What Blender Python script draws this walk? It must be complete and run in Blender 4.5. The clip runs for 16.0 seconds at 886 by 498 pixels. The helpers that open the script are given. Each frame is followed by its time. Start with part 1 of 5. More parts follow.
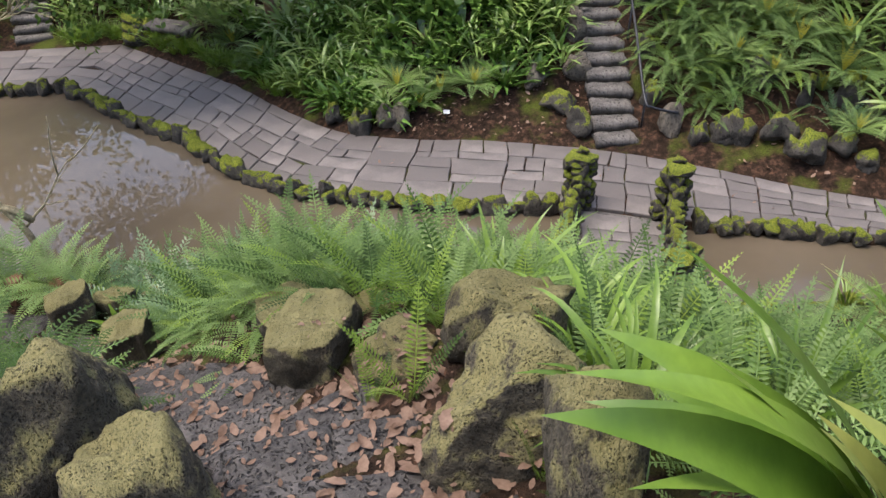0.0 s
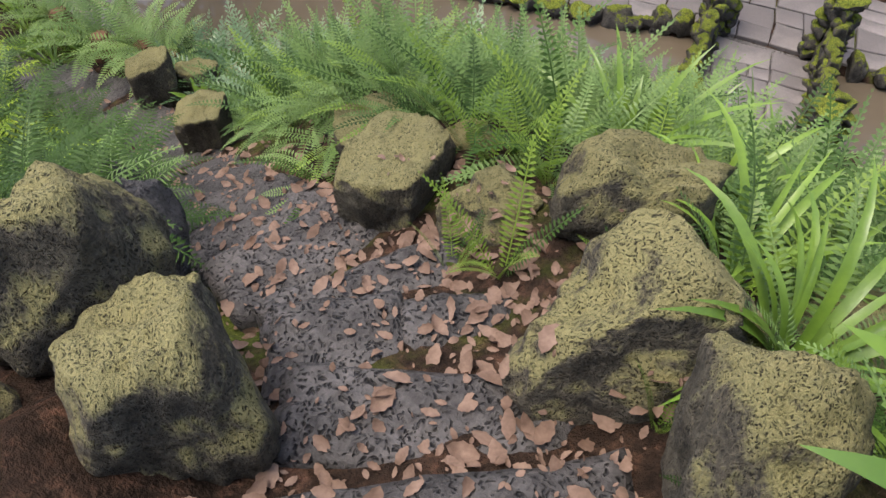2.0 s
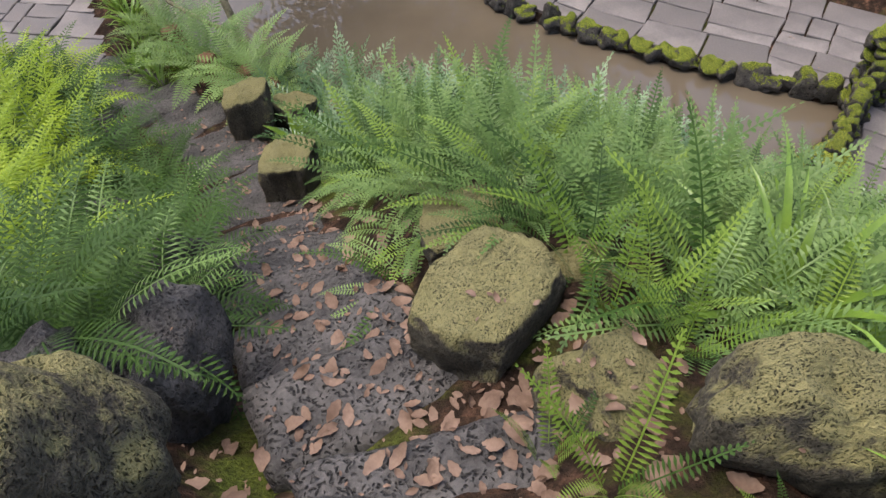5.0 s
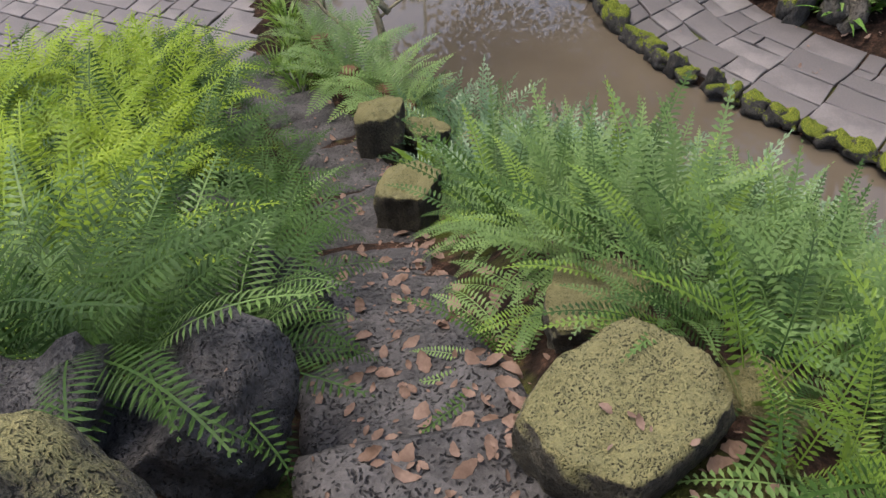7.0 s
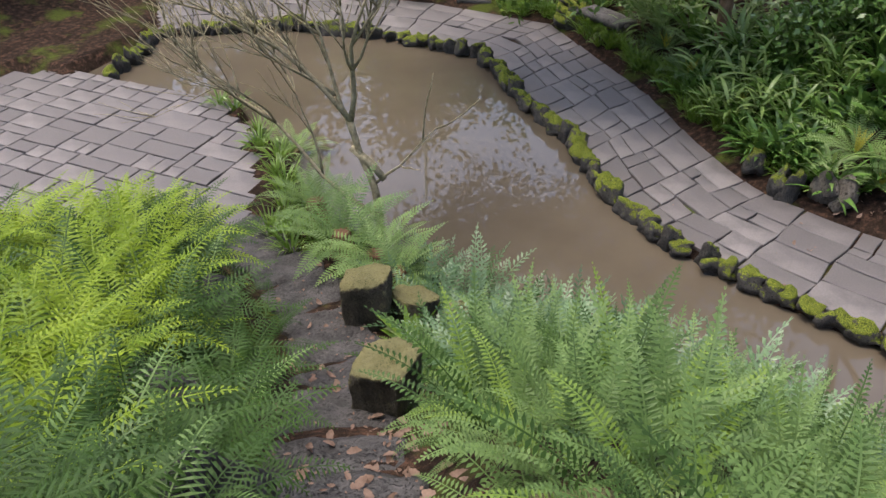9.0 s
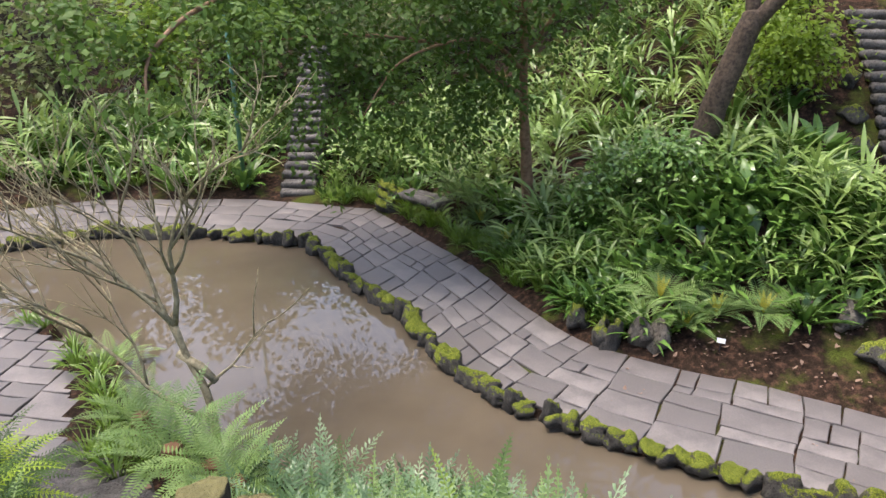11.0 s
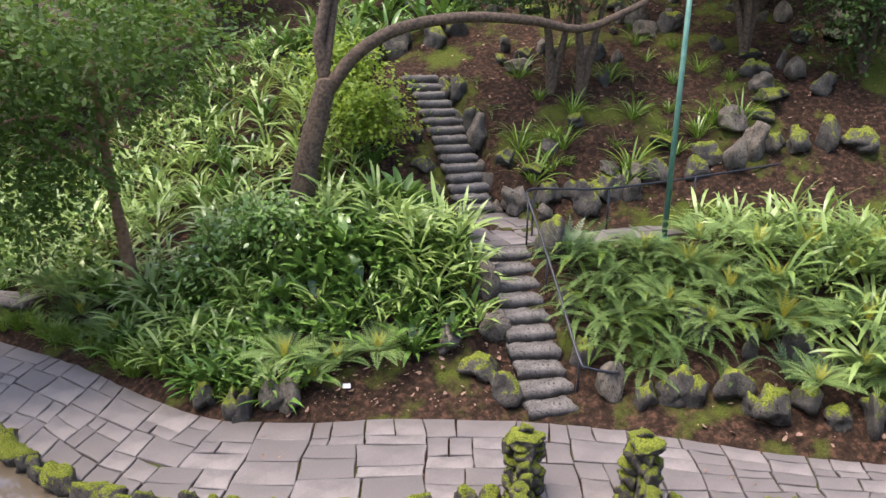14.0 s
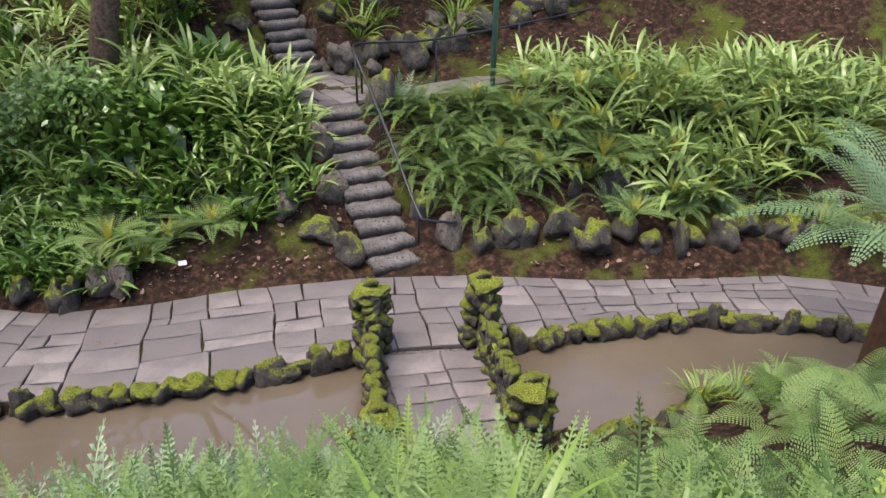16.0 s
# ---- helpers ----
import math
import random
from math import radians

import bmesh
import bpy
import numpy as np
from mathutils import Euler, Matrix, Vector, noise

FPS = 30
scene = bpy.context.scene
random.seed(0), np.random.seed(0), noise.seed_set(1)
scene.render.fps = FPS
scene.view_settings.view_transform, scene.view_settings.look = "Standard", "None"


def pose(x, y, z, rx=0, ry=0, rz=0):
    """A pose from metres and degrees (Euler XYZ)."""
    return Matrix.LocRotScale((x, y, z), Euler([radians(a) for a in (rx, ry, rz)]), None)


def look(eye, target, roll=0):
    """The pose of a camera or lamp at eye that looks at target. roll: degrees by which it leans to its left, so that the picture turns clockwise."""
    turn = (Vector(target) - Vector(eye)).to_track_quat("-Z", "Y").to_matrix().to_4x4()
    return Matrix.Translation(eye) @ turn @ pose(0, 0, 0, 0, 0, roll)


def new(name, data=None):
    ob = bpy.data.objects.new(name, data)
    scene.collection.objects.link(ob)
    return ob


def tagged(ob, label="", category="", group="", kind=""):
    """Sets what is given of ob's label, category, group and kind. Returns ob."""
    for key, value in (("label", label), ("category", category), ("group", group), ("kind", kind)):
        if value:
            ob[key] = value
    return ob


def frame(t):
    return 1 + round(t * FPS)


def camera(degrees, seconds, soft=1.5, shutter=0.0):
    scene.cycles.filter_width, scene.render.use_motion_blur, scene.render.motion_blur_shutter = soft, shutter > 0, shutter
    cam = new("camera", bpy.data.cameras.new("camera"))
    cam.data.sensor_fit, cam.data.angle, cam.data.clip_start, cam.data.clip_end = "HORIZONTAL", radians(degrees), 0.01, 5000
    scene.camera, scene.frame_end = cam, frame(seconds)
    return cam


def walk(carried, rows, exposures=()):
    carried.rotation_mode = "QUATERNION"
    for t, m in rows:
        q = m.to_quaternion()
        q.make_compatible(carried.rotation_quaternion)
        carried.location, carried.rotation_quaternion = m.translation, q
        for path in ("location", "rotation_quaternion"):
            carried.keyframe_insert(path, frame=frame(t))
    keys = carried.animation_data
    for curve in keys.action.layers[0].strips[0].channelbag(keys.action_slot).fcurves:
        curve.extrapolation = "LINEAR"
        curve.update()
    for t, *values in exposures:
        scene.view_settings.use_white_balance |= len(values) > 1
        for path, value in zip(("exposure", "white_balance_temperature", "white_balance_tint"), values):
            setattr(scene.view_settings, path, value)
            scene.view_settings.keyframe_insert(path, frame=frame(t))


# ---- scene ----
cam = camera(62.7, 16.0)
PATH = [
    (0, (0.381, -1.171, 6.759), (0.667, 0.378, 5.527), -1.3),
    (0.5, (0.371, -1.101, 6.738), (0.608, 0.34, 5.371), -0.8),
    (1, (0.336, -0.94, 6.562), (0.485, 0.377, 5.065), -0.7),
    (1.5, (0.338, -0.736, 6.478), (0.403, 0.457, 4.874), -0.1),
    (2, (0.385, -0.512, 6.432), (0.399, 0.669, 4.818), -0.1),
    (2.5, (0.364, -0.352, 6.377), (0.335, 0.828, 4.762), -0.4),
    (3, (0.302, -0.199, 6.335), (0.21, 0.965, 4.712), -1.4),
    (3.5, (0.335, -0.07, 6.292), (0.201, 1.09, 4.668), -1.9),
    (6, (0.294, 0.478, 6.003), (-0.054, 1.711, 4.467), -3.3),
    (6.5, (0.199, 0.571, 5.862), (-0.236, 1.795, 4.342), -2.8),
    (7, (0.148, 0.67, 5.8), (-0.384, 1.881, 4.3), -2.3),
    (7.5, (0.179, 0.785, 5.804), (-0.428, 2.02, 4.352), -1.8),
    (8, (0.136, 0.898, 5.724), (-0.491, 2.204, 4.345), -1.5),
    (10.5, (0.151, 1.089, 5.807), (-0.352, 2.819, 4.937), -1.2),
    (11, (0.247, 1.1, 5.807), (-0.055, 2.917, 5.029), -0.5),
    (11.5, (0.336, 1.09, 5.856), (0.243, 2.957, 5.146), 0.1),
    (12, (0.426, 1.115, 5.844), (0.506, 3.002, 5.186), 0.3),
    (12.5, (0.487, 1.118, 5.808), (0.718, 3.006, 5.188), 0.5),
    (13, (0.457, 1.127, 5.808), (0.838, 2.998, 5.211), 0.7),
    (13.5, (0.482, 1.103, 5.807), (1.01, 2.939, 5.215), 0.7),
    (14, (0.53, 1.06, 5.832), (1.21, 2.838, 5.22), 0.6),
    (14.5, (0.562, 1.057, 5.763), (1.37, 2.768, 5.118), 0.3),
    (15, (0.606, 1.029, 5.76), (1.509, 2.66, 5.037), 0.5),
    (15.5, (0.657, 1.035, 5.741), (1.622, 2.577, 4.91), 0.7),
    (16, (0.604, 1.068, 5.696), (1.605, 2.519, 4.751), 1.0),
]
walk(cam, [(t, look(eye, target, roll)) for t, eye, target, roll in PATH],
     [(0, 1.4, 6500, 14), (3.5, 1.4, 6500, 14), (8, 1.2, 6400, 14), (10.5, 1.6, 6500, 14), (12.5, 1.9, 6500, 17), (14.5, 1.8, 6500, 18), (16, 1.52, 6500, 18)])

# ---- world and light ----
world = bpy.data.worlds.new("overcast")
scene.world = world
world.use_nodes = True
wn = world.node_tree.nodes
sky = wn.new("ShaderNodeTexSky")
sky.sky_type = "NISHITA"
sky.sun_disc = False
sky.sun_elevation, sky.sun_rotation = radians(72), radians(-72)
sky.air_density, sky.dust_density, sky.ozone_density = 1.0, 4.0, 0.6
world.node_tree.links.new(sky.outputs[0], wn["Background"].inputs[0])
wn["Background"].inputs[1].default_value = 0.15
sun = new("sun", bpy.data.lights.new("sun", "SUN"))
sun.data.energy, sun.data.angle, sun.data.color = 1.0, radians(18), (1.0, 0.95, 0.84)
sun.matrix_world = look((-6, 5, 20), (0, 7, 0))


# ---- materials ----
def material(name, rough=0.6, spec=0.4):
    m = bpy.data.materials.new(name)
    m.use_nodes = True
    nt = m.node_tree
    p = nt.nodes["Principled BSDF"]
    p.inputs["Roughness"].default_value = rough
    p.inputs["Specular IOR Level"].default_value = spec
    return m, nt, p


def noise_node(nt, scale, detail=4.0, rough=0.6, coord="Object"):
    tc = nt.nodes.new("ShaderNodeTexCoord")
    n = nt.nodes.new("ShaderNodeTexNoise")
    n.inputs["Scale"].default_value, n.inputs["Detail"].default_value, n.inputs["Roughness"].default_value = scale, detail, rough
    nt.links.new(tc.outputs[coord], n.inputs["Vector"])
    return n.outputs["Fac"]


def ramp(nt, fac, stops):
    r = nt.nodes.new("ShaderNodeValToRGB")
    while len(r.color_ramp.elements) < len(stops):
        r.color_ramp.elements.new(0.5)
    for e, (at, c) in zip(r.color_ramp.elements, stops):
        e.position, e.color = at, (*c, 1) if len(c) == 3 else c
    nt.links.new(fac, r.inputs[0])
    return r.outputs[0]


def mix(nt, fac, a, b, mode="MIX"):
    n = nt.nodes.new("ShaderNodeMix")
    n.data_type, n.blend_type = "RGBA", mode
    for socket, v in ((n.inputs[0], fac), (n.inputs[6], a), (n.inputs[7], b)):
        if isinstance(v, (int, float)):
            socket.default_value = v
        elif isinstance(v, tuple):
            socket.default_value = (*v, 1)
        else:
            nt.links.new(v, socket)
    return n.outputs[2]


def calc(nt, op, a, b=0.0, c=0.0):
    n = nt.nodes.new("ShaderNodeMath")
    n.operation = op
    for socket, v in zip(n.inputs, (a, b, c)):
        if isinstance(v, (int, float)):
            socket.default_value = v
        else:
            nt.links.new(v, socket)
    return n.outputs[0]


def bump(nt, p, fac, strength, distance):
    b = nt.nodes.new("ShaderNodeBump")
    b.inputs["Strength"].default_value, b.inputs["Distance"].default_value = strength, distance
    nt.links.new(fac, b.inputs["Height"])
    nt.links.new(b.outputs[0], p.inputs["Normal"])


def object_random(nt):
    return nt.nodes.new("ShaderNodeObjectInfo").outputs["Random"]


def up_facing(nt):
    g = nt.nodes.new("ShaderNodeNewGeometry")
    s = nt.nodes.new("ShaderNodeSeparateXYZ")
    nt.links.new(g.outputs["Normal"], s.inputs[0])
    return s.outputs["Z"]


def leaf_material(name, dark, light, tip=None, rough=0.42, through_share=0.25, scale=6.0):
    m, nt, p = material(name, rough, 0.45 if rough < 0.38 else 0.2)
    tone = calc(nt, "ADD", calc(nt, "MULTIPLY", object_random(nt), 0.35), calc(nt, "MULTIPLY", noise_node(nt, scale, 3), 0.75))
    col = ramp(nt, tone, [(0.2, dark), (0.85, light)])
    fine = noise_node(nt, scale * 9, 2)
    col = mix(nt, calc(nt, "MULTIPLY", fine, 0.5), col, tuple(0.55 * c for c in dark))
    if tip:
        old = ramp(nt, noise_node(nt, scale * 0.7, 2), [(0.66, (0, 0, 0)), (0.74, (1, 1, 1))])
        col = mix(nt, old, col, tip)
    nt.links.new(col, p.inputs["Base Color"])
    t = nt.nodes.new("ShaderNodeBsdfTranslucent")
    nt.links.new(mix(nt, 0.5, col, light), t.inputs[0])
    ms = nt.nodes.new("ShaderNodeMixShader")
    ms.inputs[0].default_value = through_share
    nt.links.new(p.outputs[0], ms.inputs[1])
    nt.links.new(t.outputs[0], ms.inputs[2])
    nt.links.new(ms.outputs[0], nt.nodes["Material Output"].inputs[0])
    bump(nt, p, fine, 0.25, 0.004)
    return m


def rock_material(name, dark, mid, lichen, lichen_at, moss=0.0, pits=22.0, pit_depth=0.022, rough=0.9):
    m, nt, p = material(name, rough, 0.25)
    big, small = noise_node(nt, 3.0, 5, 0.65), noise_node(nt, 34.0, 4, 0.7)
    vor = nt.nodes.new("ShaderNodeTexVoronoi")
    vor.inputs["Scale"].default_value = pits
    tc = nt.nodes.new("ShaderNodeTexCoord")
    warp = nt.nodes.new("ShaderNodeTexNoise")
    warp.inputs["Scale"].default_value = 14.0
    nt.links.new(tc.outputs["Object"], warp.inputs["Vector"])
    wv = nt.nodes.new("ShaderNodeMix")
    wv.data_type = "VECTOR"
    wv.inputs[0].default_value = 0.13
    nt.links.new(tc.outputs["Object"], wv.inputs[4])
    nt.links.new(warp.outputs["Color"], wv.inputs[5])
    nt.links.new(wv.outputs[1], vor.inputs["Vector"])
    pit = ramp(nt, vor.outputs["Distance"], [(0.12, (0, 0, 0)), (0.42, (1, 1, 1))])
    col = ramp(nt, calc(nt, "ADD", calc(nt, "MULTIPLY", big, 0.6), calc(nt, "MULTIPLY", small, 0.4)), [(0.36, dark), (0.62, mid)])
    up = up_facing(nt)
    grown = calc(nt, "ADD", calc(nt, "MULTIPLY", up, 0.45), calc(nt, "ADD", calc(nt, "MULTIPLY", big, 0.8), calc(nt, "MULTIPLY", small, 0.35)))
    lich = ramp(nt, grown, [(lichen_at, (0, 0, 0)), (lichen_at + 0.16, (1, 1, 1))])
    col = mix(nt, calc(nt, "MULTIPLY", lich, 0.85), col, lichen)
    hollow = calc(nt, "MULTIPLY", calc(nt, "SUBTRACT", 1.0, pit), ramp(nt, noise_node(nt, 6, 2), [(0.32, (0, 0, 0)), (0.48, (1, 1, 1))]))
    col = mix(nt, calc(nt, "MULTIPLY", hollow, 0.9), col, tuple(0.4 * c for c in dark))
    if moss:
        mg = calc(nt, "ADD", calc(nt, "MULTIPLY", up, 0.5), noise_node(nt, 5.0, 5, 0.7))
        mm = ramp(nt, mg, [(1.22 - moss * 0.6, (0, 0, 0)), (1.32 - moss * 0.6, (1, 1, 1))])
        green = ramp(nt, noise_node(nt, 28, 4, 0.7), [(0.36, (0.025, 0.035, 0.006)), (0.5, (0.12, 0.15, 0.016)), (0.66, (0.30, 0.32, 0.035))])
        col = mix(nt, mm, col, green)
    nt.links.new(col, p.inputs["Base Color"])
    h = calc(nt, "SUBTRACT", calc(nt, "ADD", calc(nt, "MULTIPLY", big, 0.6), calc(nt, "MULTIPLY", small, 0.5)), calc(nt, "MULTIPLY", hollow, 0.8))
    bump(nt, p, h, 1.0, pit_depth)
    return m


ROCK = rock_material("pitted_lichen_basalt", (0.04, 0.036, 0.028), (0.17, 0.15, 0.105), (0.25, 0.23, 0.095), 0.66, 0.2, 62.0, 0.05)
# dark stone of the trail steps; on uphill boulders its colour stands for shade
DARKROCK = rock_material("dark_and_shaded_basalt", (0.014, 0.013, 0.012), (0.10, 0.093, 0.087), (0.19, 0.18, 0.17), 1.05, 0.0, 48, 0.022, 0.72)
MOSSROCK = rock_material("mossy_basalt", (0.03, 0.028, 0.024), (0.12, 0.11, 0.09), (0.16, 0.15, 0.08), 1.0, 0.92, 16, 0.03)
KERBROCK = rock_material("half_mossy_basalt", (0.028, 0.027, 0.024), (0.11, 0.10, 0.085), (0.16, 0.15, 0.09), 1.05, 0.78, 18, 0.03)
HILLROCK = rock_material("weathered_basalt", (0.05, 0.044, 0.037), (0.19, 0.165, 0.13), (0.2, 0.19, 0.10), 1.0, 0.28, 14, 0.03)
STEPROCK = rock_material("worn_step_stone", (0.04, 0.037, 0.033), (0.16, 0.148, 0.135), (0.22, 0.21, 0.18), 1.0, 0.08, 20, 0.012)


def flag_material():
    m, nt, p = material("bluestone_flag", 0.55, 0.35)
    tone = ramp(nt, object_random(nt), [(0.0, (0.135, 0.121, 0.115)), (0.5, (0.18, 0.162, 0.153)), (1.0, (0.24, 0.217, 0.202))])
    big = noise_node(nt, 1.6, 5, 0.65)
    col = mix(nt, ramp(nt, big, [(0.35, (1, 1, 1)), (0.62, (0, 0, 0))]), tone, (0.115, 0.105, 0.10))
    fine = noise_node(nt, 45, 4, 0.7)
    col = mix(nt, 0.3, col, ramp(nt, fine, [(0.35, (0.06, 0.055, 0.05)), (0.65, (0.36, 0.34, 0.32))]), "OVERLAY")
    nt.links.new(col, p.inputs["Base Color"])
    nt.links.new(ramp(nt, big, [(0.3, (0.36,) * 3), (0.7, (0.68,) * 3)]), p.inputs["Roughness"])
    bump(nt, p, calc(nt, "ADD", calc(nt, "MULTIPLY", big, 0.4), calc(nt, "MULTIPLY", fine, 0.4)), 0.3, 0.008)
    return m


FLAG = flag_material()


def soil_material():
    m, nt, p = material("soil_and_litter", 0.95, 0.1)
    big, mid, fine = noise_node(nt, 0.9, 5, 0.6), noise_node(nt, 9, 5, 0.7), noise_node(nt, 55, 3, 0.7)
    soil = ramp(nt, mid, [(0.34, (0.014, 0.010, 0.007)), (0.52, (0.038, 0.025, 0.017)), (0.72, (0.15, 0.085, 0.055))])
    soil = mix(nt, calc(nt, "MULTIPLY", fine, 0.6), soil, (0.21, 0.12, 0.08), "OVERLAY")
    soil = mix(nt, ramp(nt, big, [(0.52, (0, 0, 0)), (0.62, (1, 1, 1))]), soil, ramp(nt, fine, [(0.3, (0.02, 0.028, 0.006)), (0.7, (0.10, 0.12, 0.02))]))
    nt.links.new(soil, p.inputs["Base Color"])
    bump(nt, p, calc(nt, "ADD", mid, calc(nt, "MULTIPLY", fine, 0.6)), 0.9, 0.04)
    return m


SOIL = soil_material()


def water_material():
    m, nt, p = material("muddy_water", 0.0, 1.0)
    big = noise_node(nt, 0.5, 4, 0.6)
    nt.links.new(ramp(nt, big, [(0.3, (0.08, 0.064, 0.043)), (0.7, (0.108, 0.087, 0.06))]), p.inputs["Base Color"])
    p.inputs["IOR"].default_value = 1.33
    bump(nt, p, noise_node(nt, 5.0, 2), 0.015, 0.006)
    return m


WATER = water_material()


def plain_material(name, a, b, rough=0.5, metal=0.0, scale=20.0, depth=0.003):
    m, nt, p = material(name, rough)
    n = noise_node(nt, scale, 5, 0.65)
    nt.links.new(ramp(nt, n, [(0.35, a), (0.65, b)]), p.inputs["Base Color"])
    p.inputs["Metallic"].default_value = metal
    bump(nt, p, n, 0.5, depth)
    return m


BARK = plain_material("rough_brown_bark", (0.035, 0.024, 0.016), (0.13, 0.092, 0.062), 0.9, 0, 14, 0.03)
WARMBARK = plain_material("smooth_tan_bark", (0.13, 0.075, 0.04), (0.27, 0.165, 0.095), 0.85, 0, 12, 0.015)
TWIG = plain_material("pale_tan_twig_bark", (0.16, 0.13, 0.07), (0.38, 0.33, 0.20), 0.85, 0, 18, 0.01)
IRON = plain_material("black_painted_iron", (0.012, 0.013, 0.016), (0.03, 0.032, 0.038), 0.35, 0.2, 30, 0.001)
POSTPAINT = plain_material("green_painted_steel", (0.055, 0.15, 0.11), (0.10, 0.22, 0.17), 0.45, 0.1, 9, 0.001)
DEADLEAF = leaf_material("dry_brown_leaf", (0.05, 0.024, 0.012), (0.42, 0.29, 0.215), None, 0.7, 0.1, 11.0)
DEADFROND = leaf_material("dead_fern_frond", (0.06, 0.03, 0.017), (0.17, 0.09, 0.05), None, 0.85, 0.05, 6.0)
SWORD = leaf_material("sword_fern_green", (0.03, 0.075, 0.012), (0.20, 0.30, 0.09), None, 0.45, 0.12)
# fern green darkened to stand for shade; also the odd darker frond elsewhere
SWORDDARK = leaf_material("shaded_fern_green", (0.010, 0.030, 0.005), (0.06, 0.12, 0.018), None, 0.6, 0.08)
SWORDLIGHT = leaf_material("young_fern_green", (0.08, 0.15, 0.018), (0.26, 0.37, 0.06), None, 0.42, 0.2)
BANKFERN = leaf_material("bracken_yellow_green", (0.07, 0.14, 0.010), (0.33, 0.44, 0.03), (0.42, 0.42, 0.04), 0.5, 0.2, 1.6)
BLUEFERN = leaf_material("grey_green_fern", (0.045, 0.10, 0.04), (0.19, 0.30, 0.125), None, 0.36, 0.12)
HARDFERN = leaf_material("water_fern_green", (0.06, 0.12, 0.035), (0.25, 0.36, 0.11), None, 0.42, 0.18)
CROWN = leaf_material("yellow_fern_heart", (0.34, 0.33, 0.04), (0.58, 0.52, 0.08), None, 0.5, 0.3)
STRAP = leaf_material("glossy_strap_leaf", (0.04, 0.10, 0.018), (0.20, 0.34, 0.07), None, 0.26, 0.12)
STRAPLIGHT = leaf_material("light_strap_leaf", (0.10, 0.18, 0.035), (0.33, 0.45, 0.125), None, 0.32, 0.2)
GRASSY = leaf_material("bright_grass_leaf", (0.055, 0.12, 0.014), (0.23, 0.36, 0.045), None, 0.35, 0.18)
TREELEAF = leaf_material("tree_leaf", (0.03, 0.07, 0.013), (0.16, 0.265, 0.042), None, 0.55, 0.3, 1.2)
DARKLEAF = leaf_material("dark_shrub_leaf", (0.024, 0.054, 0.014), (0.090, 0.165, 0.038), None, 0.4, 0.2, 1.2)
LIGHTLEAF = leaf_material("yellow_green_shrub_leaf", (0.102, 0.174, 0.018), (0.362, 0.493, 0.062), None, 0.4, 0.35, 1.5)
GREYLEAF = leaf_material("olive_distant_leaf", (0.075, 0.098, 0.036), (0.285, 0.315, 0.128), None, 0.6, 0.3, 0.8)
BROAD = leaf_material("broad_aspidistra_leaf", (0.05, 0.12, 0.015), (0.23, 0.36, 0.05), (0.45, 0.45, 0.13), 0.28, 0.15, 3.0)
AGED = leaf_material("yellowing_aspidistra_leaf", (0.2, 0.27, 0.05), (0.52, 0.5, 0.16), (0.55, 0.4, 0.15), 0.35, 0.15, 3.0)


# ---- plan ----
INNER = [(-12.0, 13.0), (-9.6, 14.6), (-7.0, 14.9), (-4.9, 14.7), (-3.6, 13.2), (-2.2, 11.8), (-1.2, 10.35), (-0.3, 9.55), (1.2, 8.85),
         (2.6, 8.4), (4.2, 7.9), (5.9, 7.1), (7.4, 6.6), (8.6, 6.1), (10.0, 5.0), (11.2, 3.4)]
OUTER = [(-13.6, 15.0), (-11.0, 16.6), (-7.2, 17.2), (-4.0, 16.9), (-2.6, 15.4), (-1.2, 13.9), (-0.1, 12.3), (0.8, 11.3), (2.0, 10.8),
         (3.2, 10.5), (5.0, 9.8), (6.6, 8.9), (8.0, 7.8), (9.3, 7.0), (10.8, 6.2), (12.4, 4.4)]
SHORE = [(-12.0, 10.6), (-8.1, 10.6), (-6.7, 9.7), (-4.8, 8.3), (-2.5, 7.4), (0.0, 6.9), (2.0, 6.3), (3.3, 5.8), (4.7, 5.3), (6.3, 5.0),
         (7.8, 4.8), (9.2, 4.0), (10.4, 2.8)]
FOOT = [(-14.5, 5.5), (-7.6, 6.7), (-5.6, 7.2), (-4.8, 8.2), (-2.5, 7.4), (0.0, 6.9), (2.0, 6.3), (3.3, 5.8), (4.9, 4.6), (6.3, 4.8),
        (7.8, 4.7), (9.2, 3.9), (10.4, 2.6), (14.0, -3.0)]
NEAR_FLAGS = [(-13.0, 10.6), (-8.1, 10.6), (-7.0, 9.8), (-6.2, 8.6), (-5.4, 7.3), (-7.4, 6.7), (-14.0, 5.6)]
EDGE = [(-14.6, 5.0), (-14.6, 12.0)] + OUTER + [(16.0, 0.0), (20.0, -8.0)]
TRAIL = [(0.55, -2.4, 5.55), (0.42, -1.2, 5.12), (0.45, -0.3, 4.72), (0.3, 0.5, 4.36), (0.0, 1.2, 3.95), (-0.55, 1.85, 3.4), (-1.1, 2.6, 2.8),
         (-1.65, 3.5, 2.1), (-2.3, 4.5, 1.32), (-3.1, 5.55, 0.72), (-4.3, 6.6, 0.3), (-5.6, 7.3, 0.02)]


